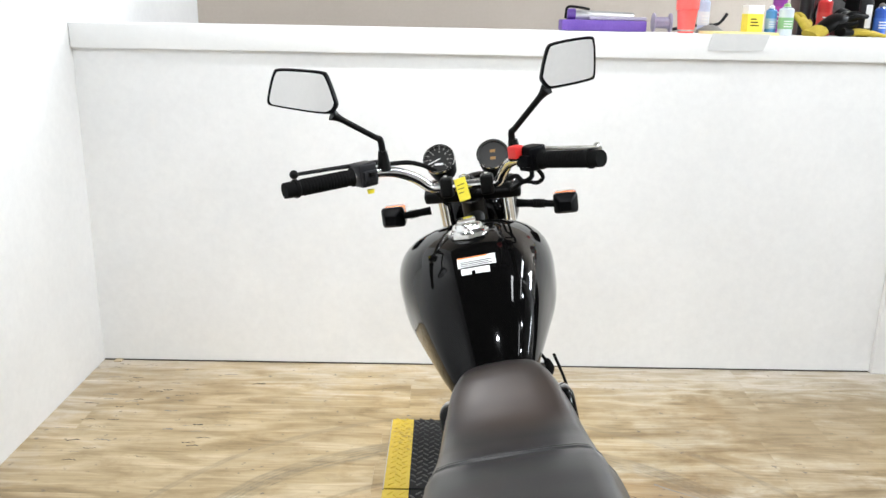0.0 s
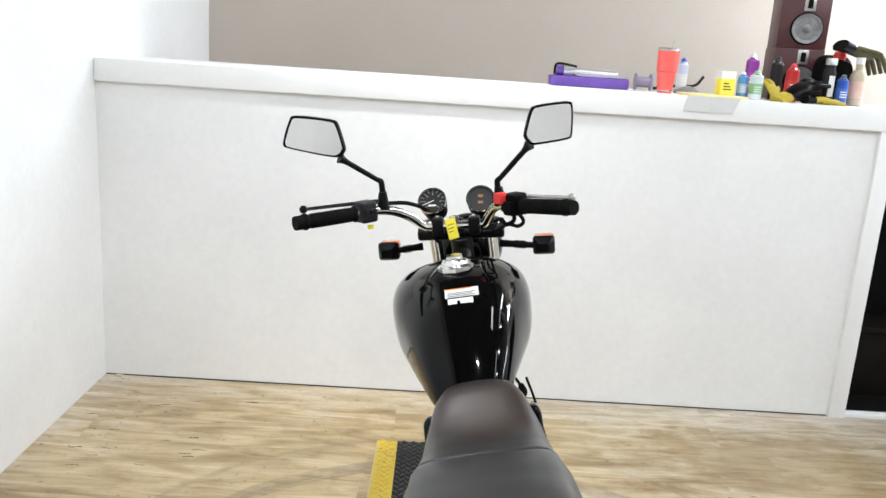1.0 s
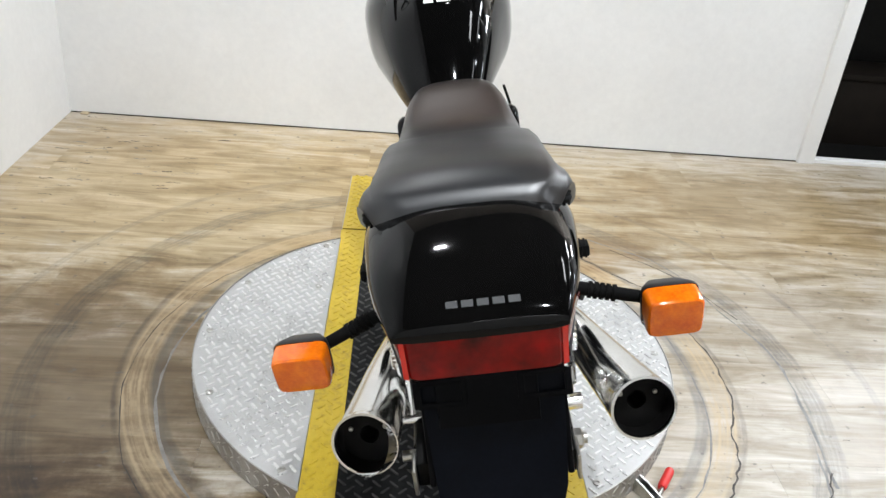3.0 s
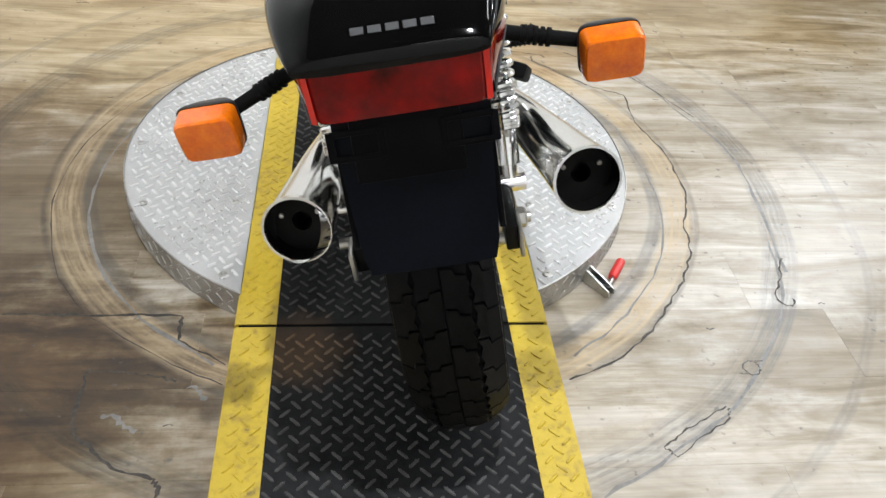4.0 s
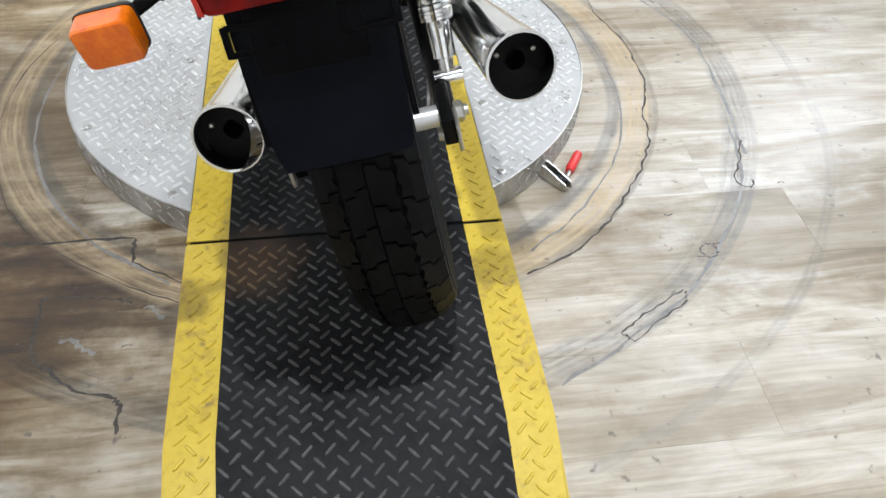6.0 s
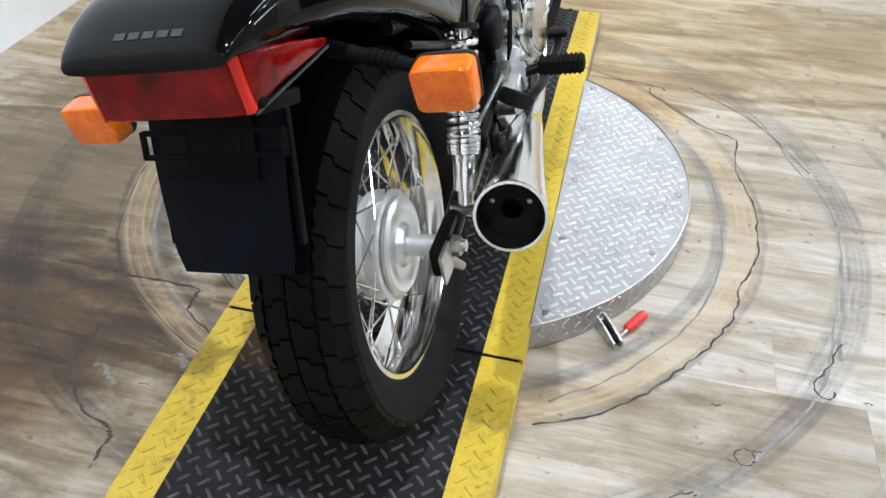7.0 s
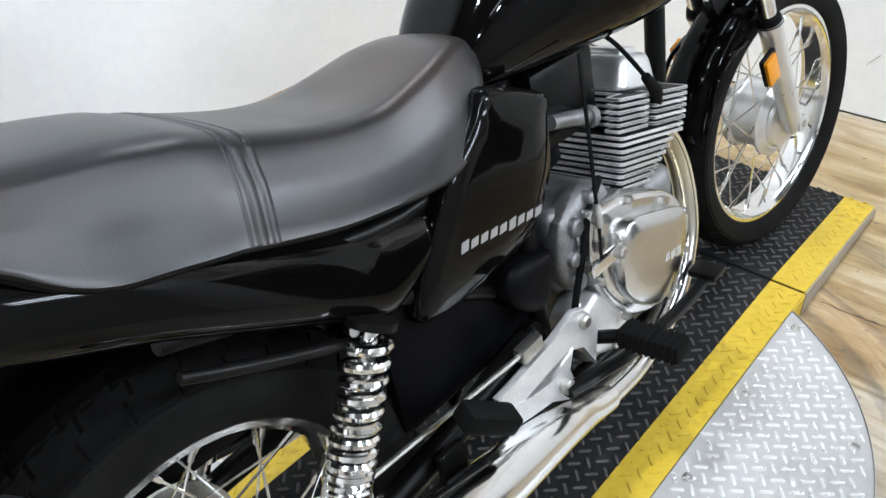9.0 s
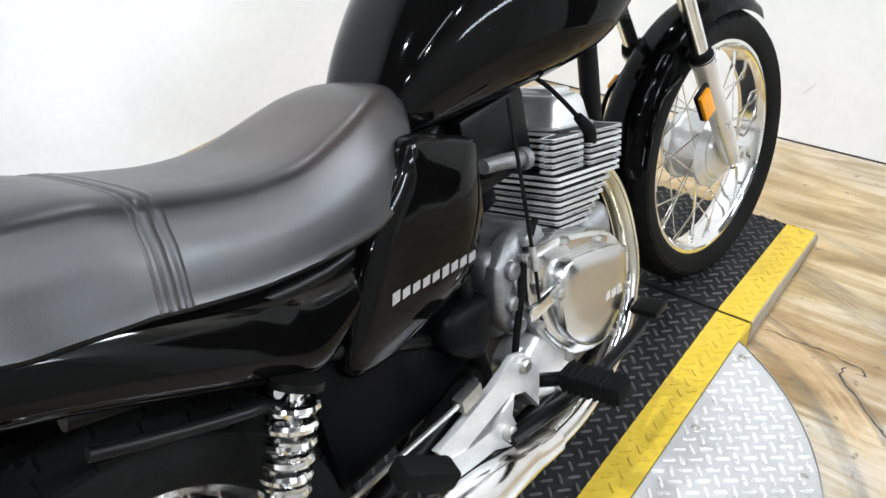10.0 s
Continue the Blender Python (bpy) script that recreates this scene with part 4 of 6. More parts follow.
def indicator(name, root, box_at, s, lens_to_rear, m=I4, width=0.058, shell=None):
    """A turn signal: stalk, tapered body and a deep amber lens."""
    d = -1 if lens_to_rear else 1
    x, y, z = box_at
    w, h = width / 2, width * (0.43 if shell else 0.41)

    def ring_at(k, dy, slant=0.0):
        pts = oval(w * k, h * k, -h * k, 24, 7.0)
        return [(x + px, y + d * dy + d * slant * (pz / h), z + pz) for px, pz in pts]

    body = part(name, skin([ring_at(0.45, -0.028), ring_at(0.62, -0.022), ring_at(0.96, 0.000), ring_at(1.02, 0.006), ring_at(1.02, 0.010)]), shell or GREYPLASTIC, bike, "amber turn signal in a black body" if shell else "amber turn signal in a grey body", m)
    part("lens", skin([ring_at(0.985, 0.0095), ring_at(0.985, 0.028, 0.002), ring_at(0.96, 0.037, 0.004), ring_at(0.90, 0.040, 0.004), ring_at(0.5, 0.0415, 0.004)]), AMBER, body, "amber lens", m, 25)
    stalk = tube([root, Vector(root).lerp(Vector(box_at), 0.3), Vector(box_at)], [0.010, 0.0085, 0.0075], 10, 3)
    for k in range(5):
        tube([Vector(root).lerp(Vector(box_at), 0.34 + 0.05 * k), Vector(root).lerp(Vector(box_at), 0.37 + 0.05 * k)], 0.0105, 10, 1, stalk)
    part("stalk", stalk, RUBBER, body, "black rubber stalk", m)
    return body


for s in (-1, 1):
    indicator("rear_turn_signal", (s * 0.085, -0.140, 0.672), (0.223 if s > 0 else -0.215, -0.158, 0.642 if s > 0 else 0.619), s, True, I4, 0.066)
    indicator("front_turn_signal", (s * 0.10, 1.075, 0.868), (0.210 if s > 0 else -0.188, 1.055, 0.862), s, False, STEER, 0.054, PLASTIC)

# side covers with badge bars
for s in (-1, 1):
    outline = [(0.558, 0.648), (0.553, 0.595), (0.546, 0.552), (0.524, 0.515), (0.494, 0.488), (0.40, 0.473), (0.315, 0.472), (0.284, 0.493), (0.326, 0.574), (0.372, 0.627), (0.420, 0.664), (0.445, 0.690), (0.50, 0.674)]
    cover = part("side_cover", panel(outline, s * 0.045, s * 0.110, 0.002, 0.010), PAINT, bike, "gloss black side cover with a silver badge", None, 55)
    for k in range(9):
        y, z = 0.366 + 0.0168 * k, 0.5375 - 0.0026 * k
        h = 0.0062 if k in (0, 5) else 0.0050
        bar = skin([[(s * x, y + dy + 0.35 * (dz + h), z + dz) for dy, dz in ((-0.0062, -h), (0.0062, -h), (0.0062, h), (-0.0062, h))] for x in (0.1098, 0.1122)])
        part("badge_bar", bar, SILVER, cover, "silver slanted model badge bar")

# frame
frame_bm = tube([(0, 1.02, 0.86), (0, 0.80, 0.675), (0, 0.50, 0.62)], 0.020, 12)
rod((0, 1.015, 0.83), (0, 0.985, 0.42), 0.017, 12, frame_bm)
rod((0, 1.075, 0.895), (0, 1.150, 0.745), 0.028, 14, frame_bm)
for s in (-1, 1):
    tube([(s * 0.06, 0.50, 0.62), (s * 0.085, 0.30, 0.60), (s * 0.09, 0.05, 0.66), (s * 0.075, -0.16, 0.72)], 0.012, 10, 5, frame_bm)
    tube([(s * 0.075, 0.52, 0.61), (s * 0.085, 0.50, 0.42), (s * 0.08, 0.52, 0.20)], 0.014, 10, 5, frame_bm)
    tube([(s * 0.080, 0.49, 0.40), (s * 0.088, 0.33, 0.49), (s * 0.092, 0.17, 0.575), (s * 0.09, 0.02, 0.625)], 0.010, 10, 5, frame_bm)
    tube([(0, 0.985, 0.42), (s * 0.03, 0.965, 0.30), (s * 0.07, 0.90, 0.20), (s * 0.08, 0.75, 0.185), (s * 0.08, 0.52, 0.20)], 0.013, 10, 5, frame_bm)
part("frame", frame_bm, FRAME, bike, "black enamelled tubular frame")
for s in (-1, 1):
    part("subframe_tube", tube([(s * 0.115, 0.018, 0.601), (s * 0.117, 0.055, 0.584), (s * 0.117, 0.115, 0.557), (s * 0.117, 0.195, 0.524)], 0.0062, 10, 5), FRAME, bike, "black frame tube under the cowl")
airbox = box(-0.080, 0.084, 0.245, 0.50, 0.335, 0.60, 0.02)
part("airbox", airbox, PLASTIC, bike, "black plastic air box")
part("side_box", panel([(0.515, 0.455), (0.503, 0.398), (0.472, 0.386), (0.432, 0.415), (0.424, 0.445), (0.448, 0.467)], 0.04, 0.118, 0.004, 0.008), PLASTIC, bike, "matt black plastic cover under the side panel")

# swing arm and shocks
arm = rod((-0.10, 0.47, 0.345), (0.10, 0.47, 0.345), 0.02, 14)
for s in (-1, 1):
    tube([(s * 0.095, 0.47, 0.345), (s * 0.108, 0.25, 0.315), (s * 0.112, 0.02, 0.292)], [0.019, 0.018, 0.016], 12, 4, arm)
    box(s * 0.112 - 0.010, s * 0.112 + 0.010, -0.045, 0.05, 0.272, 0.316, 0.003, 2, arm)
part("swing_arm", arm, FRAME, bike, "black swing arm")
axle = rod((-0.145, 0, 0.295), (0.145, 0, 0.295), 0.009, 12)
turned([(0.124, 0.016), (0.136, 0.016), (0.139, 0.012), (0.139, 0.001)], 6, "x", (0, 0, 0.295), axle)
part("axle", axle, STEEL, bike, "steel rear axle with nut")
for s in (-1, 1):
    part("chain_adjuster", box(s * 0.124 - 0.003, s * 0.124 + 0.003, -0.062, -0.018, 0.270, 0.318, 0.002), STEEL, bike)
    top, low = Vector((s * 0.130, 0.212, 0.556)), Vector((s * 0.128, 0.078, 0.304))
    d = (low - top).normalized()
    u = d.cross(Vector((1, 0, 0))).normalized()
    w = d.cross(u)
    body = tube([top + d * 0.014, top + d * 0.02, top + d * 0.021, top + d * 0.190, top + d * 0.191, top + d * 0.200, top + d * 0.202, low - d * 0.03, low - d * 0.028, low], [0.014, 0.014, 0.010, 0.010, 0.025, 0.025, 0.0185, 0.0175, 0.012, 0.012], 18, 1)
    rod(low - Vector((0.022, 0, 0)), low + Vector((0.022, 0, 0)), 0.014, 14, body)
    shock = part("shock_absorber", body, CHROME, bike, "chrome rear shock absorber")
    turns, count = 13.5, 297
    coil = [top + d * (0.022 + 0.172 * (1 - (1 - k / count) ** 1.45)) + 0.0205 * (math.cos(2 * math.pi * turns * k / count) * u + math.sin(2 * math.pi * turns * k / count) * w) for k in range(count + 1)]
    part("spring", tube(coil, 0.0058, 8, 1), CHROME, shock, "chrome coil spring")
    part("spring_seat", tube([top + d * 0.010, top + d * 0.018], 0.027, 20, 1), FRAME, shock)

# engine: crankcase, covers, finned cylinder tipped forward
case = box(-0.105, 0.100, 0.585, 0.86, 0.205, 0.43, 0.03, 3)
box(-0.09, 0.092, 0.545, 0.67, 0.355, 0.482, 0.02, 3, case)
engine = part("engine", case, CASTING, bike, "cast aluminium twin-cylinder engine")
part("gearbox_side", panel([(0.552, 0.470), (0.600, 0.492), (0.655, 0.486), (0.668, 0.440), (0.640, 0.375), (0.590, 0.350), (0.552, 0.372), (0.540, 0.420)], 0.03, 0.108, 0.002, 0.010), CASTING, engine, "grey cast gearbox side")
for y, z, r in ((0.572, 0.458, 0.013), (0.560, 0.415, 0.011), (0.566, 0.378, 0.012), (0.612, 0.482, 0.010)):
    part("case_boss", turned([(0.100, r), (0.116, r), (0.119, r * 0.75), (0.119, r * 0.3)], 14, "x", (0, y, z)), CASTING, engine, "cast aluminium case boss")
for k in range(3):
    part("case_rib", box(0.104, 0.112, 0.575 + 0.022 * k, 0.581 + 0.022 * k, 0.385, 0.470, 0.002, 1), ALLOY, engine)
part("breather_hose", tube([(0.110, 0.640, 0.50), (0.116, 0.600, 0.468), (0.119, 0.572, 0.420), (0.116, 0.548, 0.360), (0.108, 0.540, 0.300)], 0.0050, 10), RUBBER, engine, "black breather hose down the case")
part("clutch_cover", panel([(0.592, 0.474), (0.660, 0.464), (0.735, 0.438), (0.800, 0.404), (0.838, 0.350), (0.832, 0.295), (0.792, 0.252), (0.730, 0.240), (0.655, 0.270), (0.605, 0.335), (0.584, 0.400)], 0.05, 0.131, -0.001, 0.012), COVER, engine, "polished aluminium clutch cover")
part("clutch_face", panel([(0.640, 0.432), (0.660, 0.434), (0.720, 0.417), (0.780, 0.394), (0.796, 0.375), (0.795, 0.345), (0.772, 0.298), (0.725, 0.268), (0.690, 0.274), (0.645, 0.306), (0.620, 0.345), (0.617, 0.390), (0.626, 0.420)], 0.03, 0.150, 0.002, 0.005), COVER, engine, "raised polished clutch cover face")
part("lower_cover", panel([(0.592, 0.345), (0.630, 0.318), (0.665, 0.268), (0.680, 0.235), (0.620, 0.228), (0.560, 0.262), (0.545, 0.315)], 0.05, 0.118, 0.002, 0.008), ALLOY, engine, "lower aluminium engine cover")
for k in range(5):
    part("badge_bar", box(0.150, 0.1518, 0.690 + 0.017 * k, 0.703 + 0.017 * k, 0.338 - 0.004 * k, 0.350 - 0.004 * k), ALLOY, engine)
part("clutch_arm", box(0.144, 0.152, 0.548, 0.618, 0.402, 0.422, 0.004), CHROME, engine, "bright clutch release arm")
part("clutch_bolt", turned([(0.144, 0.009), (0.158, 0.009), (0.161, 0.006), (0.161, 0.001)], 6, "x", (0, 0.608, 0.411)), STEEL, engine)
bolt_mesh = None
for y, z, x in ((0.612, 0.462, 0.131), (0.69, 0.455, 0.131), (0.775, 0.415, 0.131), (0.838, 0.365, 0.131), (0.835, 0.30, 0.131), (0.78, 0.25, 0.131), (0.66, 0.282, 0.131), (0.606, 0.37, 0.131), (0.575, 0.29, 0.118), (0.64, 0.24, 0.118)):
    if bolt_mesh is None:
        b = part("case_bolt", turned([(-0.004, 0.0065), (0.005, 0.0065), (0.007, 0.005), (0.007, 0.001)], 6, "x"), STEEL, engine)
        bolt_mesh = b.data
    else:
        b = new("case_bolt", bolt_mesh)
        b.parent = engine
    b.location = (x, y - 0.02, z)
ENG = Matrix.Translation((0, 0.775, 0.425)) @ pose(0, 0, 0, -14)
part("cylinder", box(-0.074, 0.074, -0.048, 0.040, -0.02, 0.070, 0.015), BARREL, engine, "dark cylinder barrel", ENG)

part("cylinder_head", box(-0.070, 0.070, -0.020, 0.080, 0.066, 0.136, 0.01), BARREL, engine, "dark cylinder head core", ENG)


def fin(x0, x1, y0, y1, h, chop=0.012, notch=0.0):
    pts = [(x1 - chop * 0.4, y0), (x1, y0 + chop * 0.4), (x1, y1 - chop), (x1 - chop, y1), (x0 + chop, y1), (x0, y1 - chop), (x0, y0 + chop * 0.4), (x0 + chop * 0.4, y0)]
    if notch:
        pts += [(x0 + 0.022, y0), (x0 + 0.028, y0 + notch), (x1 - 0.028, y0 + notch), (x1 - 0.022, y0)]
    plate = part("cooling_fin", skin([[(x, y, h + dz) for x, y in pts] for dz in (-0.0013, 0.0013)]), BARREL, engine, "", ENG)
    cx, cy, n = (x0 + x1) / 2, (y0 + y1) / 2, len(pts)
    inner = [(x - math.copysign(0.0030, x - cx), y - math.copysign(0.0030, y - cy)) for x, y in pts]
    rim = bmesh.new()
    loops = [[rim.verts.new((x, y, h + dz)) for x, y in row] for row, dz in ((inner, -0.0021), (pts, -0.0021), (pts, 0.0021), (inner, 0.0021))]
    for a, b in zip(loops, loops[1:] + loops[:1]):
        for k in range(n):
            rim.faces.new((a[k], a[(k + 1) % n], b[(k + 1) % n], b[k]))
    part("fin_edge", rim, FINEDGE, plate, "bright machined fin edge", ENG)


for k in range(7):
    fin(-0.098, 0.098, -0.071, 0.026 + 0.0102 * k, 0.004 + 0.0090 * k)
for k in range(2):
    fin(-0.097, 0.097, -0.073, 0.119, 0.068 + 0.0090 * k)
for k in range(6):
    h = 0.0865 + 0.0090 * k
    fin(-0.093, 0.093, -0.076, 0.011, h, 0.006, 0.05)
    fin(-0.096, 0.096, 0.019, 0.122, h, 0.008)
head = skin([[(x, y + 0.046, h) for x, y in oval(w, d, -d, 32, 7.0)] for h, w, d in ((0.130, 0.058, 0.062), (0.138, 0.058, 0.062), (0.139, 0.053, 0.057), (0.172, 0.046, 0.046), (0.180, 0.042, 0.042), (0.183, 0.036, 0.036), (0.184, 0.02, 0.02))])
part("rocker_cover", head, POLISHED, engine, "rounded aluminium rocker cover", ENG)
part("cover_rib", box(-0.030, 0.030, 0.020, 0.072, 0.180, 0.193, 0.005), POLISHED, engine, "", ENG)
part("ignition_coil", box(-0.062, 0.048, 0.60, 0.745, 0.535, 0.648, 0.010), FRAME, engine, "black coil and bracket under the tank")
for s in (-1, 1):
    part("plug_cap", tube([(s * 0.088, 0.836, 0.530), (s * 0.098, 0.818, 0.556), (s * 0.094, 0.800, 0.582)], [0.009, 0.010, 0.007], 12, 4), RUBBER, engine, "black spark plug cap")
    part("plug_lead", tube([(s * 0.094, 0.802, 0.580), (s * 0.080, 0.786, 0.612), (s * 0.068, 0.768, 0.640), (s * 0.05, 0.74, 0.672)], 0.0034, 8), RUBBER, engine)
carb = tube([(0.020, 0.70, 0.560), (0.020, 0.64, 0.575), (0.020, 0.575, 0.585)], [0.026, 0.036, 0.030], 18, 3)
turned([(0.56, 0.024), (0.515, 0.028), (0.505, 0.018)], 16, "z", (0.020, 0.635, 0), carb)
part("carburettor", carb, PLASTIC, engine, "black carburettor body")
part("intake_stub", tube([(0.062, 0.612, 0.582), (0.062, 0.66, 0.570), (0.060, 0.705, 0.555)], [0.010, 0.011, 0.012], 14, 3), CASTING, engine, "aluminium intake stub")
part("stub_flange", tube([(0.061, 0.693, 0.5585), (0.060, 0.706, 0.555)], [0.0155, 0.0165], 16, 1), CASTING, engine)
part("clutch_cable", tube([(0.147, 0.572, 0.415), (0.139, 0.586, 0.458), (0.130, 0.598, 0.505), (0.120, 0.612, 0.560), (0.112, 0.622, 0.618), (0.100, 0.638, 0.668)], [0.0022, 0.0026, 0.0027, 0.0027, 0.0027, 0.0027], 8), RUBBER, engine, "black clutch cable")
part("cable_end", rod((0.1390, 0.586, 0.456), (0.1340, 0.593, 0.486), 0.0050, 10), STEEL, engine)

# exhausts
for s in (-1, 1):
    pipe = tube([(s * 0.052, 0.838, 0.482), (s * 0.062, 0.872, 0.474), (s * 0.080, 0.892, 0.430), (s * 0.098, 0.888, 0.360), (s * 0.110, 0.864, 0.285), (s * 0.120, 0.790, 0.212), (s * 0.130, 0.66, 0.182), (s * 0.140, 0.52, 0.200)], 0.0185, 16, 6)
    part("exhaust_pipe", pipe, HEADER, bike, "chrome exhaust header with heat tint")
    ex, ey = (0.226, -0.030) if s > 0 else (0.190, -0.045)
    line = [(s * 0.140, 0.56, 0.192), (s * 0.147, 0.50, 0.215), (s * (0.155 + 0.3 * (ex - 0.20)), 0.40, 0.257), (s * (0.175 + 0.6 * (ex - 0.20)), 0.20, 0.312), (s * (ex - 0.004), ey + 0.03, 0.361), (s * ex, ey, 0.369)]
    mbm = tube(line, [0.0195, 0.022, 0.030, 0.039, 0.0485, 0.0500], 28, 6, caps=False)
    muffler = part("muffler", mbm, CHROME, bike, "chrome tapered muffler with an open end")
    end, back = Vector(line[-1]), (Vector(line[-1]) - Vector(line[-2])).normalized()
    lip = tube([end - back * 0.006, end + back * 0.003, end + back * 0.0031], [0.0500, 0.0510, 0.0470], 28, 1, caps=False)
    part("rim_lip", lip, CHROME, muffler)
    cone = tube([end - back * 0.003, end - back * 0.030, end - back * 0.0301, end - back * 0.075], [0.0470, 0.0455, 0.0150, 0.0140], 28, 1, caps=False)
    tube([end - back * 0.074, end - back * 0.076], [0.0145, 0.0145], 28, 1, cone)
    part("end_baffle", cone, DARK, muffler, "black recessed baffle")
    for k in range(3):
        a = 2 * math.pi * k / 3 + 0.5
        c = end - back * 0.028 + Vector((math.cos(a) * 0.030, 0, math.sin(a) * 0.030))
        part("rivet", turned([(0.0, 0.004), (-0.003, 0.0035), (-0.004, 0.001)], 8, "y", c), STEEL, muffler)
    part("hanger", box(s * 0.140 - 0.004, s * 0.140 + 0.004, 0.235, 0.275, 0.30, 0.345, 0.002), FRAME, bike)

# right foot controls
bracket = skin([[(x, y, z) for y, z in ((0.512, 0.370), (0.532, 0.362), (0.548, 0.343), (0.560, 0.315), (0.546, 0.263), (0.523, 0.308), (0.488, 0.324), (0.429, 0.316), (0.392, 0.310), (0.361, 0.319), (0.346, 0.345), (0.380, 0.346), (0.464, 0.356))] for x in (0.128, 0.139)])
skin([[(x, y, z) for y, z in ((0.499, 0.323), (0.482, 0.296), (0.495, 0.266), (0.477, 0.251), (0.440, 0.276), (0.394, 0.283), (0.361, 0.289), (0.337, 0.318), (0.352, 0.328), (0.401, 0.309), (0.447, 0.302), (0.468, 0.316))] for x in (0.126, 0.142)], bracket)
bmesh.ops.bevel(bracket, geom=bracket.edges[:], offset=0.0016, segments=1, affect="EDGES")
for s in (-1, 1):
    step = part("footrest_bracket", bracket.copy(), ALLOY, bike, "cast aluminium footrest bracket", Matrix.Diagonal((s, 1, 1, 1)))
    peg = box(0.160, 0.252, 0.566, 0.602, 0.284, 0.312, 0.006)
    front_peg = part("footrest", peg, RUBBER, bike, "black rubber rider footrest", Matrix.Diagonal((s, 1, 1, 1)))
    for k in range(9):
        part("rib", box(0.165 + 0.0095 * k, 0.1695 + 0.0095 * k, 0.5648, 0.6032, 0.2832, 0.3132, 0.001, 1), RUBBER, front_peg, "", Matrix.Diagonal((s, 1, 1, 1)))
    part("footrest_arm", rod((s * 0.10, 0.560, 0.284), (s * 0.17, 0.582, 0.297), 0.010, 12), FRAME, front_peg)
    part("rear_footrest", box(-0.016, 0.016, -0.040, 0.036, -0.013, 0.013, 0.006), RUBBER, bike, "folded black rubber passenger footrest", Matrix.Translation((s * 0.178, 0.290, 0.378)) @ pose(0, 0, 0, -36, s * 14, -s * 24))
    part("rear_footrest_hinge", rod((s * 0.132, 0.335, 0.335), (s * 0.172, 0.318, 0.345), 0.010, 12), STEEL, bike)
    part("bracket_bolt", turned([(0.0, 0.010), (0.006, 0.010), (0.009, 0.007), (0.009, 0.001)], 12, "x", (0.139, 0.527, 0.346)), STEEL, step, "", Matrix.Diagonal((s, 1, 1, 1)))
    part("bracket_bolt", turned([(0.0, 0.011), (0.010, 0.011), (0.012, 0.008), (0.012, 0.001)], 12, "x", (0.142, 0.467, 0.282)), STEEL, step, "", Matrix.Diagonal((s, 1, 1, 1)))
bracket.free()
pedal = tube([(0.150, 0.460, 0.279), (0.160, 0.515, 0.274), (0.165, 0.600, 0.258), (0.165, 0.704, 0.248), (0.165, 0.786, 0.248), (0.162, 0.818, 0.256)], [0.013, 0.0125, 0.0115, 0.011, 0.0105, 0.010], 12, 5, None, True, 0.6)
box(0.140, 0.186, 0.806, 0.846, 0.256, 0.268, 0.004, 2, pedal)
part("brake_pedal", pedal, FRAME, bike, "black brake pedal")
part("brake_rod", rod((0.130, 0.412, 0.367), (0.129, 0.090, 0.384), 0.0034, 8), STEEL, bike, "thin steel rear brake rod")
part("rod_clevis", box(-0.009, 0.009, -0.02, 0.02, -0.010, 0.010, 0.003), STEEL, bike, "", Matrix.Translation((0.130, 0.424, 0.367)) @ pose(0, 0, 0, 4))
lever = tube([(0.100, 0.002, 0.285), (0.112, 0.014, 0.255), (0.121, 0.030, 0.232)], [0.012, 0.009, 0.007], 10, 3)
turned([(0.094, 0.012), (0.112, 0.012), (0.115, 0.008), (0.115, 0.001)], 10, "x", (0, 0.0, 0.262), lever)
part("brake_lever_arm", lever, STEEL, bike)
part("brake_stay", tube([(0.086, 0.055, 0.245), (0.104, 0.20, 0.26), (0.108, 0.30, 0.275)], 0.006, 8), STEEL, bike)
stand = tube([(-0.105, 0.55, 0.20), (-0.16, 0.56, 0.11), (-0.198, 0.565, 0.046)], [0.011, 0.010, 0.010], 12, 3)
box(-0.222, -0.180, 0.545, 0.595, 0.034, 0.044, 0.003, 2, stand)
part("side_stand", stand, FRAME, bike, "black side stand")
chain = box(-0.098, -0.084, -0.02, 0.45, 0.355, 0.385, 0.006)
part("chain_guard", chain, FRAME, bike)
part("sprocket", ringed([(-0.075, 0.085), (-0.070, 0.085), (-0.070, 0.05), (-0.075, 0.05)], 40, RW), STEEL, bike)

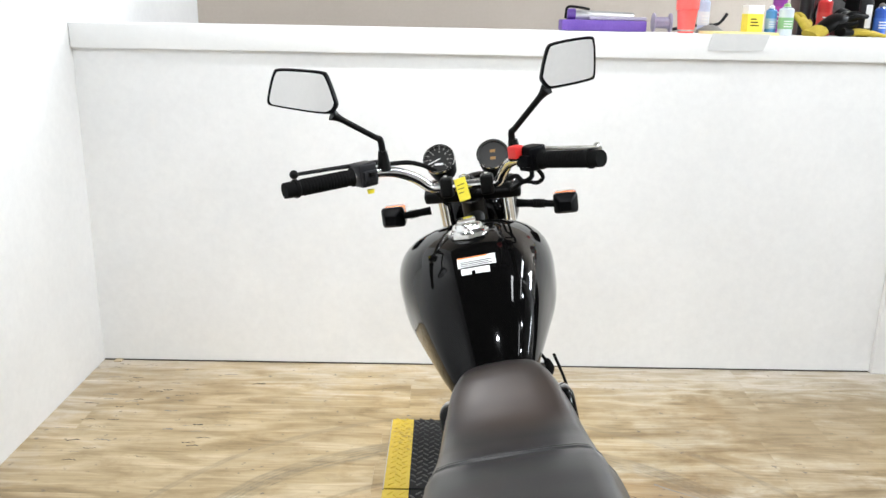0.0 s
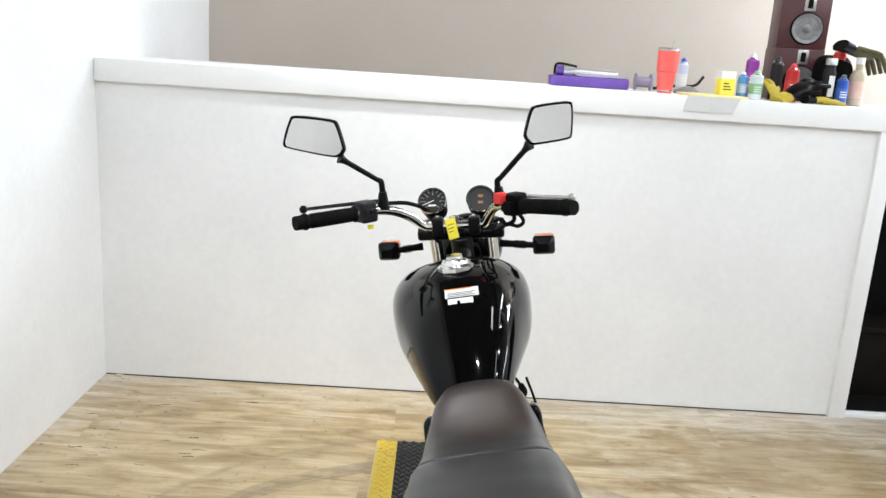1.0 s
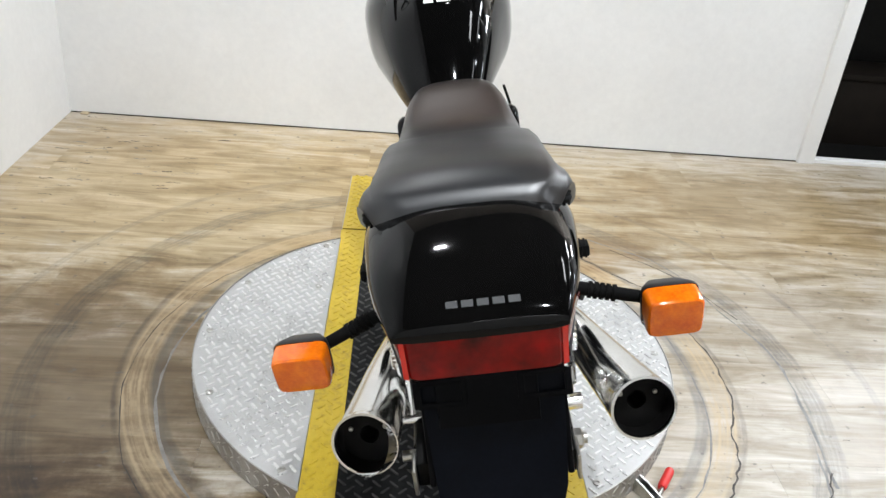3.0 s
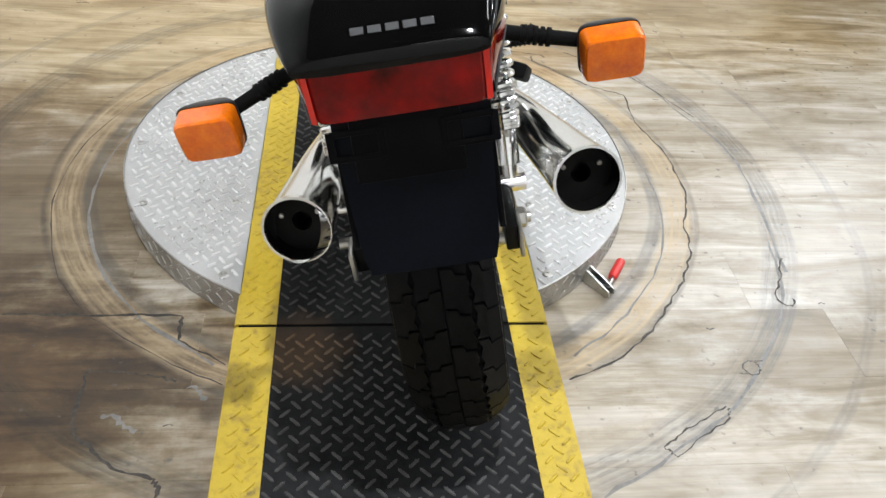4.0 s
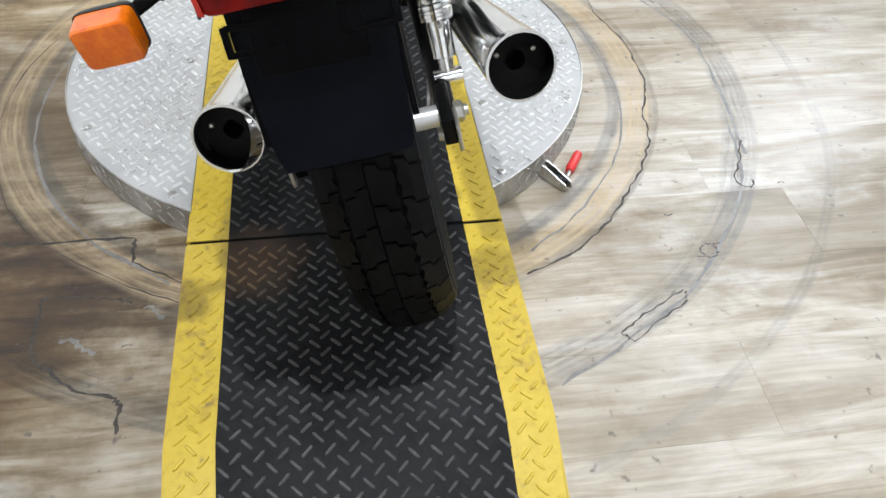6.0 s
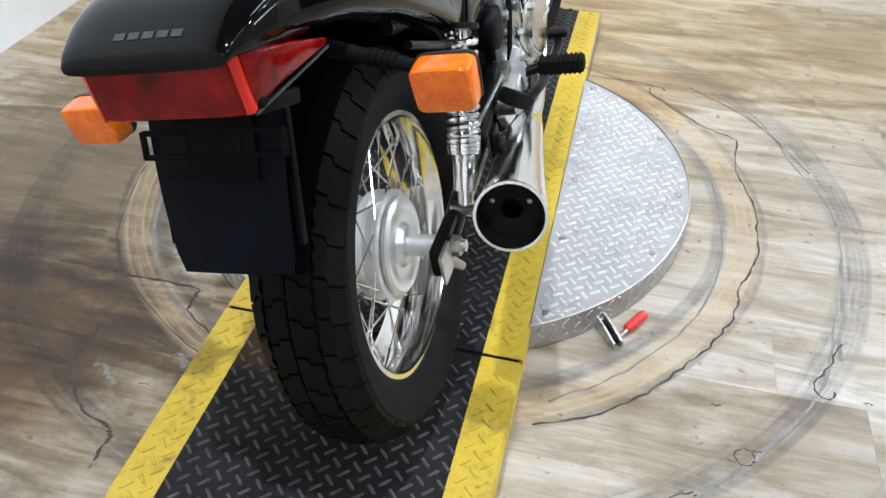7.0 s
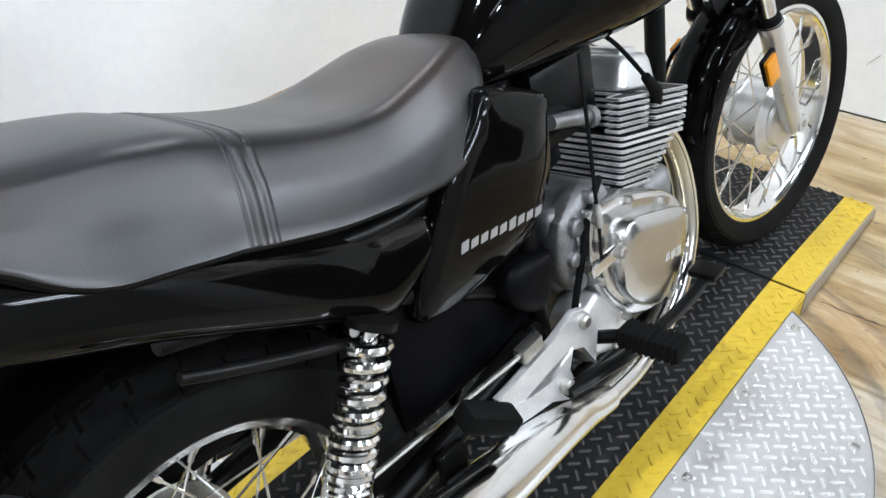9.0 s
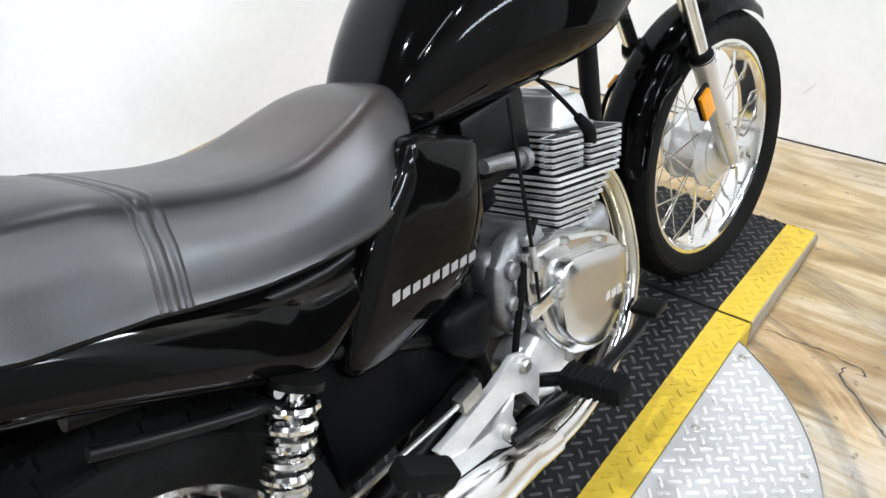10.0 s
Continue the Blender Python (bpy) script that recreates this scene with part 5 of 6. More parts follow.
# fork, mudguard and front lamp, all turned with the steering
for s in (-1, 1):
    leg = tube([(s * 0.074, 1.398, 0.272), (s * 0.074, 1.390, 0.290), (s * 0.074, 1.350, 0.372), (s * 0.074, 1.283, 0.512), (s * 0.074, 1.280, 0.520), (s * 0.074, 1.276, 0.528)], [0.018, 0.020, 0.0215, 0.0215, 0.025, 0.0235], 18, 1)
    fork = part("fork_leg", leg, POLISHED, bike, "aluminium fork slider", STEER)
    part("stanchion", rod((s * 0.074, 1.280, 0.520), (s * 0.074, 1.102, 0.914), 0.0158, 18), CHROME, fork, "chrome fork tube", STEER)
    part("dust_seal", tube([(s * 0.074, 1.278, 0.524), (s * 0.074, 1.271, 0.540)], [0.0245, 0.020], 18, 1), RUBBER, fork, "", STEER)
    part("axle_clamp", rod((s * 0.060, 1.402, 0.285), (s * 0.094, 1.402, 0.285), 0.018, 14), POLISHED, fork, "", STEER)
    part("side_reflector", box(min(s * 0.096, s * 0.104), max(s * 0.096, s * 0.104), -0.017, 0.017, -0.028, 0.028, 0.003), AMBERDARK, fork, "amber fork reflector", STEER @ Matrix.Translation((0, 1.252, 0.447)) @ pose(0, 0, 0, 25))
    part("reflector_bracket", box(min(s * 0.086, s * 0.096), max(s * 0.086, s * 0.096), -0.019, 0.024, -0.030, 0.030, 0.003), FRAME, fork, "", STEER @ Matrix.Translation((0, 1.256, 0.447)) @ pose(0, 0, 0, 25))
clamp = box(-0.112, 0.112, -0.030, 0.030, -0.014, 0.014, 0.010, 3)
TILT = Matrix.Translation((0, 1.095, 0.905)) @ pose(0, 0, 0, 25.5)
part("top_yoke", clamp, FRAME, bike, "black top fork yoke", STEER @ TILT)
part("lower_yoke", box(-0.112, 0.112, -0.032, 0.030, -0.016, 0.016, 0.010, 3), FRAME, bike, "", STEER @ Matrix.Translation((0, 1.182, 0.735)) @ pose(0, 0, 0, 25.5))
for s in (-1, 1):
    part("fork_cap", turned([(0, 0.018), (0.012, 0.018), (0.016, 0.012), (0.016, 0.001)], 16, "z"), CHROME, bike, "", STEER @ Matrix.Translation((s * 0.084, 1.094, 0.916)) @ pose(0, 0, 0, 25.5))
part("stem_nut", turned([(0, 0.019), (0.010, 0.019), (0.018, 0.014), (0.019, 0.001)], 6, "z"), CHROME, bike, "chrome steering stem nut", STEER @ Matrix.Translation((0, 1.060, 0.922)) @ pose(0, 0, 0, 25.5))
rows = []
for a in np.linspace(radians(54), radians(168), 24):
    k = (a - radians(54)) / radians(114)
    r = 0.318 + 0.018 * k ** 1.5
    y, z = 1.402 + r * math.cos(a), 0.284 + r * math.sin(a)
    half = 0.052 - 0.006 * (1 - k) ** 3
    rows.append([(half * u, y - abs(u) ** 3.5 * 0.035 * math.cos(a), z - abs(u) ** 3.5 * 0.035 * math.sin(a)) for u in np.linspace(-1, 1, 13)])
guard = skin(rows, caps=False, loop=False)
bmesh.ops.solidify(guard, geom=guard.faces[:], thickness=0.003)
guard_ob = part("front_mudguard", guard, PAINT, bike, "gloss black front mudguard", STEER, 60)
for s in (-1, 1):
    part("guard_stay", tube([(s * 0.054, 1.24, 0.50), (s * 0.057, 1.16, 0.47), (s * 0.056, 1.115, 0.36)], 0.0045, 8), PAINT, guard_ob, "", STEER)
shell = turned([(-0.085, 0.02), (-0.080, 0.05), (-0.05, 0.078), (0.0, 0.088), (0.012, 0.092), (0.020, 0.090)], 32, "y", (0, 1.235, 0.825))
headlight = part("headlight", shell, PAINT, bike, "black round headlight shell", STEER)
part("lens", turned([(0.018, 0.090), (0.026, 0.07), (0.034, 0.04), (0.036, 0.001)], 32, "y", (0, 1.235, 0.825)), GLASS, headlight, "", STEER)

# handlebar, grips, levers, mirrors
bar = [(0.0, 1.005, 0.935), (0.055, 1.005, 0.935), (0.082, 1.003, 0.938), (0.108, 0.988, 0.962), (0.138, 0.960, 0.984), (0.170, 0.925, 0.996), (0.215, 0.880, 0.999), (0.325, 0.775, 1.005)]
bar_right = [(0.0, 1.005, 0.935), (0.050, 1.005, 0.935), (0.070, 1.003, 0.938), (0.084, 0.988, 0.960), (0.102, 0.960, 0.984), (0.128, 0.925, 0.995), (0.170, 0.880, 0.999), (0.280, 0.775, 1.010)]
hb = tube([(-x, y, z) for x, y, z in bar[:0:-1]] + bar_right, 0.0112, 14, 6)
handlebar = part("handlebar", hb, CHROME, bike, "chrome tubular handlebar", STEER)
for s in (-1, 1):
    STEER_S = STEER if s < 0 else STEER @ Matrix.Translation((-0.045, 0, -0.003))
    g0, g1 = Vector((s * 0.218, 0.877, 0.999 if s < 0 else 1.002)), Vector((s * 0.330, 0.770, 1.004 if s < 0 else 1.013))
    d = g1 - g0
    ks, rs = [0.0, 0.02, 0.05], [0.014, 0.020, 0.0165]
    for k in range(14):
        ks += [0.10 + 0.047 * k, 0.105 + 0.047 * k, 0.130 + 0.047 * k, 0.135 + 0.047 * k]
        rs += [0.0163, 0.0172, 0.0172, 0.0163]
    ks += [0.80, 0.82, 0.86, 0.865, 1.0]
    rs += [0.0155, 0.019, 0.019, 0.0165, 0.016]
    grip = tube([g0 + d * k for k in ks], rs, 18, 1)
    part("grip", grip, RUBBER, handlebar, "ribbed black rubber grip", STEER_S)
    sw = box(-0.020, 0.020, -0.022, 0.022, -0.024, 0.026, 0.006, 3)
    box(-0.016, 0.016, -0.030, -0.018, -0.014, 0.010, 0.003, 2, sw)
    ANG = Matrix.Translation((s * 0.198, 0.897, 0.999 if s < 0 else 1.003)) @ pose(0, 0, 0, 0, 0, -s * 43.5)
    pod = part("switch_pod", sw, GREYPLASTIC if s < 0 else PLASTIC, handlebar, "grey switch housing" if s < 0 else "black switch housing", STEER_S @ ANG)
    if s < 0:
        part("horn_button", turned([(-0.032, 0.008), (-0.040, 0.007), (-0.041, 0.001)], 12, "z", (0.004, -0.010, 0)), YELLOWTAG, pod, "yellow horn button", STEER_S @ ANG)
        part("switch_knob", box(-0.006, 0.006, -0.038, -0.028, -0.002, 0.008, 0.002), FRAME, pod, "", STEER_S @ ANG)
    else:
        part("kill_switch", box(-0.030, -0.006, -0.040, -0.014, 0.004, 0.030, 0.005), REDPLASTIC, pod, "red engine stop switch", STEER_S @ ANG)
    perch = Vector((s * 0.168, 0.945, 1.010))
    lev = tube([perch, Vector((s * 0.185, 0.955, 1.012)), Vector((s * 0.25, 0.900, 1.018)), Vector((s * 0.322, 0.832, 1.024))], [0.010, 0.008, 0.006, 0.0055], 10, 5, flat=0.7)
    bmesh.ops.create_uvsphere(lev, u_segments=10, v_segments=8, radius=0.0095, matrix=Matrix.Translation((s * 0.326, 0.828, 1.0245)))
    part("lever", lev, FRAME if s < 0 else STEEL, handlebar, "hand lever with a ball end", STEER_S)
    part("mirror_perch", tube([(s * 0.162, 0.930, 0.998), (s * 0.160, 0.928, 1.040)], [0.016, 0.0095], 12, 1), FRAME, handlebar, "", STEER_S)
    # mirror head turned a little differently on each side
    cx, cz = (-0.294, 1.185) if s < 0 else (0.238, 1.186)
    HEADM = STEER @ Matrix.Translation((cx, 0.865, cz)) @ pose(0, 0, 0, 0, 0, 4 if s < 0 else 12)
    if s < 0:
        pts = [(0.042, -0.050), (0.058, -0.045), (0.066, -0.034), (0.066, -0.026), (0.056, 0.024), (0.048, 0.033), (-0.038, 0.049), (-0.048, 0.044), (-0.069, -0.006), (-0.069, -0.016), (-0.062, -0.021)]
    else:
        pts = [(-0.034, -0.047), (0.042, -0.041), (0.049, -0.034), (0.053, 0.031), (0.046, 0.039), (-0.028, 0.035), (-0.037, 0.028), (-0.053, -0.022), (-0.052, -0.031), (-0.042, -0.045)]
    for _ in range(2):
        pts = [(p[0] * (1 - w) + q[0] * w, p[1] * (1 - w) + q[1] * w) for p, q in zip(pts, pts[1:] + pts[:1]) for w in (0.25, 0.75)]
    pts = [(x * 1.03, z * 1.03) for x, z in pts]
    rings = [[(x * k, y, z * k) for x, z in pts] for k, y in ((1.0, -0.004), (1.03, 0.0), (1.03, 0.010), (0.90, 0.022), (0.5, 0.026))]
    shell = skin(rings)
    mirror = part("mirror", shell, PLASTIC, handlebar, "black rear-view mirror", HEADM)
    part("mirror_glass", skin([[(x * 0.93, y, z * 0.91) for x, z in pts] for y in (-0.0052, -0.0030)]), MIRROR, handlebar, "mirror glass", HEADM)
    joint = (-0.240, 0.872, 1.132) if s < 0 else (0.194, 0.872, 1.137)
    root = Vector((-0.160, 0.928, 1.038)) if s < 0 else Vector((0.115, 0.928, 1.020))
    knee = root + Vector((-0.001, -0.003, 0.026)) * (1 if s < 0 else 1.2)
    stem = tube([root, knee, knee.lerp(Vector(joint), 0.12), knee.lerp(Vector(joint), 0.8), joint], [0.0075, 0.007, 0.0062, 0.0065, 0.013], 10, 5)
    part("mirror_stem", stem, FRAME, handlebar, "black mirror stem", STEER)
    part("bar_clamp", box(s * 0.045 - 0.014, s * 0.045 + 0.014, 0.988, 1.022, 0.912, 0.956, 0.007, 3), FRAME, handlebar, "black bar clamp", STEER)
    part("clamp_bolt", turned([(0.954, 0.005), (0.961, 0.005), (0.961, 0.001)], 8, "z", (s * 0.045, 1.005, 0)), CHROME, handlebar, "", STEER)
part("brake_master_hose", tube([(0.120, 0.945, 0.997), (0.148, 0.93, 0.962), (0.130, 0.93, 0.947), (0.112, 0.97, 0.952), (0.09, 1.05, 0.93)], 0.005, 8), RUBBER, handlebar, "black control cable", STEER)
part("cable", tube([(0.145, 0.91, 0.992), (0.170, 0.90, 0.962), (0.158, 0.905, 0.947), (0.130, 0.95, 0.942), (0.09, 1.07, 0.90)], 0.0045, 8), RUBBER, handlebar, "black throttle cable", STEER)
part("cable", tube([(-0.165, 0.945, 1.008), (-0.11, 1.0, 0.995), (-0.06, 1.06, 0.950), (-0.02, 1.08, 0.88)], 0.005, 8), RUBBER, handlebar, "black clutch cable", STEER)
part("cable", tube([(-0.17, 0.93, 0.995), (-0.12, 0.975, 0.965), (-0.08, 1.02, 0.93), (-0.06, 1.07, 0.88)], 0.004, 8), RUBBER, handlebar, "black wiring", STEER)

# gauges
DIAL = mat("dial_face", (0.012, 0.011, 0.010), 0.35)
DIALPRINT = mat("dial_print", (0.30, 0.29, 0.27), 0.5)
for s in (-1, 1):
    G = STEER @ Matrix.Translation((s * 0.061 - 0.003, 1.062, 0.985)) @ pose(0, 0, 0, 52, 0, s * 2)
    pod = part("gauge", turned([(-0.055, 0.020), (-0.050, 0.030), (-0.012, 0.035), (0.004, 0.036), (0.008, 0.0355), (0.008, 0.0325), (0.002, 0.0315)], 32, "z"), PLASTIC, bike, "round instrument in a black shell", G)
    part("bezel", turned([(0.002, 0.0362), (0.006, 0.0372), (0.010, 0.0362), (0.010, 0.0325), (0.004, 0.0320)], 32, "z", caps=False), CHROME, pod, "chrome bezel", G)
    part("dial", turned([(0.000, 0.0325), (0.0035, 0.0325), (0.0035, 0.0005)], 28, "z"), DIAL, pod, "black dial", G)
    if s < 0:
        for k in range(13):
            a = radians(225 - 22.5 * k)
            part("tick", box(0.025, 0.031, -0.0008, 0.0008, 0.0036, 0.0042), DIALPRINT, pod, "", G @ pose(0, 0, 0, 0, 0, math.degrees(a)))
            if k % 2 == 0:
                part("dial_mark", box(0.018, 0.0225, -0.0014, 0.0014, 0.0036, 0.0041), DIALPRINT, pod, "", G @ pose(0, 0, 0, 0, 0, math.degrees(a)))
        part("needle", box(-0.004, 0.026, -0.0010, 0.0010, 0.0055, 0.0065), WHITE, pod, "white needle", G @ pose(0, 0, 0, 0, 0, 205))
        part("odometer", box(-0.010, 0.010, -0.014, -0.009, 0.0036, 0.0041), WHITE, pod, "", G)
    else:
        for k, c in enumerate((AMBER, AMBER)):
            part("indicator_window", box(-0.006, 0.006, 0.006 - 0.018 * k, 0.013 - 0.018 * k, 0.0036, 0.0042), GREYPLASTIC if k > 1 else mat("dim_amber_window", (0.25, 0.13, 0.03), 0.4), pod, "", G)
# ignition lock, key and tag
IGN = STEER @ Matrix.Translation((-0.004, 1.035, 0.925)) @ pose(0, 0, 0, 35)
part("ignition_lock", turned([(-0.01, 0.020), (0.012, 0.020), (0.015, 0.016), (0.015, 0.001)], 20, "z"), PLASTIC, bike, "black ignition lock", IGN)
key = box(-0.010, 0.010, -0.0015, 0.0015, 0.014, 0.036, 0.001, 1)
key_ob = part("ignition_key", key, STEEL, bike, "steel key in the ignition", IGN)
part("key_ring", tube([(0.010 * math.cos(a) - 0.002, -0.004 - 0.003 * math.sin(a), 0.036 + 0.011 * math.sin(a)) for a in np.linspace(0, 6.2, 16)], 0.0013, 6, 1), CHROME, key_ob, "", IGN)
TAG = STEER @ Matrix.Translation((-0.012, 0.990, 0.945)) @ pose(0, 0, 0, -24, -14, 0)
tag = box(-0.013, 0.013, -0.001, 0.001, -0.042, 0.010, 0.0008, 1)
part("key_tag", tag, YELLOWTAG, key_ob, "yellow plastic key tag", TAG)
for k in range(3):
    part("tag_line", box(-0.009, 0.008 - 0.003 * k, -0.0016, -0.001, -0.006 - 0.009 * k, -0.0045 - 0.009 * k), GREYPLASTIC, key_ob, "", TAG)

# ---- air fitting at the turntable's rim ----
clamp_at = Matrix.Translation((0.400, -0.383, 0.002)) @ pose(0, 0, 0, 0, 0, -53.4)
toggle = thing("toggle_clamp", "small steel toggle clamp with a red grip at the turntable rim", "clamp", clamp_at)
for y in (-0.0085, 0.0085):
    side = skin([[(x, y + dy, z) for x, z in ((-0.012, 0.0), (0.070, 0.0), (0.078, 0.006), (0.074, 0.016), (0.030, 0.028), (-0.004, 0.032), (-0.012, 0.026))] for dy in (-0.0022, 0.0022)])
    part("side_plate", side, STEEL, toggle, "dull steel side plate")
part("link", box(0.006, 0.068, -0.0050, 0.0050, 0.003, 0.019, 0.002), FRAME, toggle, "black inner link")
for x, z in ((0.010, 0.016), (0.058, 0.011)):
    part("pivot_pin", rod((x, -0.013, z), (x, 0.013, z), 0.0045, 10), STEEL, toggle)
part("grip_rod", rod((0.060, 0.008, 0.010), (0.047, 0.040, 0.011), 0.0042, 10), STEEL, toggle, "thin steel rod")
grip_line = [Vector((0.047, 0.036, 0.011)).lerp(Vector((0.026, 0.092, 0.014)), k) for k in (0, 0.06, 0.15, 0.5, 0.85, 0.96, 1.0)]
part("grip", tube(grip_line, [0.0075, 0.0090, 0.0098, 0.0096, 0.0100, 0.0085, 0.0040], 14, 1), REDPLASTIC, toggle, "red dipped plastic grip")

# ---- things on the ledge ----
LEDGE = 1.2582


def can(name, label, x, y, r, h, col, cap_col, band=None, group="spray cans on the ledge"):
    ob = thing(name, label, "can", Matrix.Translation((x, y, LEDGE)), group=group)
    m = worn(mat(name + "_print"), tuple(c * 0.85 for c in col), tuple(min(c * 1.1, 1) for c in col), 30, 200, (0.25, 0.4), bumps=0)
    part("body", turned([(0.0, r * 0.9), (0.002, r), (0.005, r * 0.98), (h * 0.78, r * 0.98), (h * 0.79, r), (h * 0.80, r * 0.97), (h * 0.87, r * 0.6), (h * 0.88, r * 0.55)], 24, "z"), m, ob)
    part("dome", turned([(h * 0.80, r * 0.95), (h * 0.86, r * 0.66), (h * 0.88, r * 0.5)], 24, "z"), CHROME, ob)
    part("cap", turned([(h * 0.86, r * 0.5), (h * 0.96, r * 0.42), (h * 0.98, r * 0.2), (h, r * 0.18)], 16, "z"), mat(name + "_cap", cap_col, 0.4), ob, "spray nozzle")
    if band:
        part("label_band", turned([(h * 0.2, r * 1.0), (h * 0.2, r * 1.01), (h * 0.55, r * 1.01), (h * 0.55, r * 1.0)], 24, "z"), mat(name + "_band", band, 0.4), ob)
        for k in range(3):
            part("print_bar", box(-r * 0.6, r * 0.5, -r * 1.05, -r * 0.9, h * (0.26 + 0.08 * k), h * (0.29 + 0.08 * k)), WHITE, ob)
    return ob


can("spray_can", "blue-topped white spray can on the ledge", 0.875, 1.852, 0.022, 0.145, (0.55, 0.62, 0.78), (0.03, 0.06, 0.55), (0.7, 0.72, 0.75))
can("spray_can", "purple spray can on the ledge", 1.136, 1.782, 0.026, 0.185, (0.30, 0.05, 0.35), (0.75, 0.75, 0.75), (0.45, 0.06, 0.35))
can("spray_can", "black spray can on the ledge", 1.241, 1.792, 0.026, 0.178, (0.012, 0.012, 0.013), (0.02, 0.02, 0.02))
can("spray_can", "red spray can on the ledge", 1.275, 1.712, 0.026, 0.150, (0.55, 0.03, 0.03), (0.6, 0.05, 0.04), (0.6, 0.05, 0.04))
can("aerosol_can", "blue and silver aerosol can on the ledge", 1.061, 1.662, 0.020, 0.105, (0.10, 0.30, 0.60), (0.7, 0.7, 0.7), (0.35, 0.5, 0.7))
can("aerosol_can", "white, green and blue aerosol can on the ledge", 1.103, 1.632, 0.026, 0.112, (0.65, 0.72, 0.78), (0.3, 0.5, 0.2), (0.25, 0.50, 0.25))
can("aerosol_can", "dark blue printed can on the ledge", 1.419, 1.587, 0.022, 0.118, (0.03, 0.10, 0.45), (0.1, 0.1, 0.1), (0.05, 0.15, 0.55))

tumbler = thing("tumbler", "coral red tumbler with a steel lid on the ledge", "cup", Matrix.Translation((0.776, 1.732, LEDGE)))
part("body", turned([(0.0, 0.028), (0.012, 0.030), (0.07, 0.036), (0.082, 0.037), (0.084, 0.041), (0.165, 0.043)], 32, "z"), worn(mat("coral_coating"), (0.80, 0.10, 0.09), (0.85, 0.14, 0.12), 20, 200, (0.35, 0.5), bumps=0), tumbler)
part("base_ring", turned([(-0.0005, 0.026), (0.010, 0.0305), (0.013, 0.0305)], 32, "z"), STEEL, tumbler)
part("lid", turned([(0.165, 0.0435), (0.172, 0.0435), (0.176, 0.040), (0.178, 0.02)], 32, "z"), STEEL, tumbler, "steel rim and lid")
part("straw", rod((0.012, 0, 0.17), (0.016, 0, 0.205), 0.003, 8), GLASS, tumbler, "clear straw")

LAVENDER = worn(mat("lavender_grey_plastic"), (0.28, 0.25, 0.36), (0.40, 0.37, 0.46), 12, 150, (0.4, 0.55), bumps=0)
PURPLE = worn(mat("purple_plastic"), (0.09, 0.035, 0.27), (0.16, 0.08, 0.38), 12, 150, (0.35, 0.5), bumps=0)
case = thing("purple_case", "purple and grey plastic tool case lying on the ledge", "case", Matrix.Translation((0.491, 1.862, LEDGE)))
part("base", box(-0.165, 0.16, -0.05, 0.05, 0, 0.042, 0.008), PURPLE, case)
part("tube", rod((-0.13, 0.0, 0.060), (0.115, 0.0, 0.052), 0.019, 18), POLISHED, case, "silver tube")
part("tube_end", turned([(-0.16, 0.02), (-0.13, 0.022), (-0.128, 0.018)], 18, "x", (0.02, 0, 0.061)), PURPLE, case)
part("handle", tube([(-0.15, -0.03, 0.045), (-0.145, -0.03, 0.085), (-0.11, -0.03, 0.088), (-0.06, -0.03, 0.08)], 0.005, 8), FRAME, case)
clutter = thing("cable_reel", "greyish lavender cable reel on the ledge", "reel", Matrix.Translation((0.729, 1.902, LEDGE)))
part("tray", box(-0.06, 0.158, -0.046, 0.046, 0.0425, 0.054, 0.003), LAVENDER, case, "greyish lavender tray")
part("drum", turned([(-0.035, 0.036), (-0.030, 0.036), (-0.028, 0.022), (0.028, 0.022), (0.030, 0.036), (0.035, 0.036)], 24, "x", (0, 0, 0.036)), LAVENDER, clutter)
part("cable", tube([(0.05, 0.02, 0.012), (0.09, 0.0, 0.02), (0.16, 0.03, 0.03), (0.22, 0.0, 0.035), (0.25, -0.01, 0.075)], 0.006, 8), GREYPLASTIC, clutter, "grey cable")
part("cloth", turned([(0.0, 0.055), (0.012, 0.05), (0.026, 0.03), (0.032, 0.012)], 12, "z", (0.17, -0.06, 0)), WORN, clutter)

PAPER = worn(mat("grey_white_paper"), (0.60, 0.60, 0.59), (0.66, 0.66, 0.65), 20, 150, (0.6, 0.7), bumps=0.05)
PALEYELLOW = worn(mat("pale_yellow_card"), (0.75, 0.66, 0.28), (0.82, 0.74, 0.38), 20, 150, (0.6, 0.75), bumps=0.1)
tray = tagged(part("yellow_board", box(0.824, 1.036, 1.507, 1.732, LEDGE, LEDGE + 0.010, 0.002), PALEYELLOW), "pale yellow board lying on the ledge", "board")
ybox = thing("yellow_box", "small yellow and white cardboard box on the board", "box", Matrix.Translation((0.983, 1.632, LEDGE + 0.0102)) @ pose(0, 0, 0, 0, 0, 8))
part("carton", box(-0.030, 0.030, -0.022, 0.022, 0, 0.062, 0.001, 1), worn(mat("yellow_carton"), (0.80, 0.68, 0.06), (0.86, 0.75, 0.10), 20, 150, (0.45, 0.6), bumps=0), ybox)
part("carton_top", box(-0.0302, 0.0302, -0.0222, 0.0222, 0.062, 0.092, 0.001, 1), WHITE, ybox, "white open flap")
for k in range(3):
    part("print_bar", box(-0.018, 0.016 - 0.006 * k, -0.0232, -0.0224, 0.020 + 0.011 * k, 0.024 + 0.011 * k), GREYPLASTIC, ybox)
bm = skin([[(x, 1.4905, z0), (x, 1.493, z0), (x + dx, 1.493, 1.262), (x + dx, 1.4905, 1.262)] for x, z0, dx in ((0.789, 1.205, 0.012), (0.895, 1.203, 0.0), (0.980, 1.207, 0.02))])
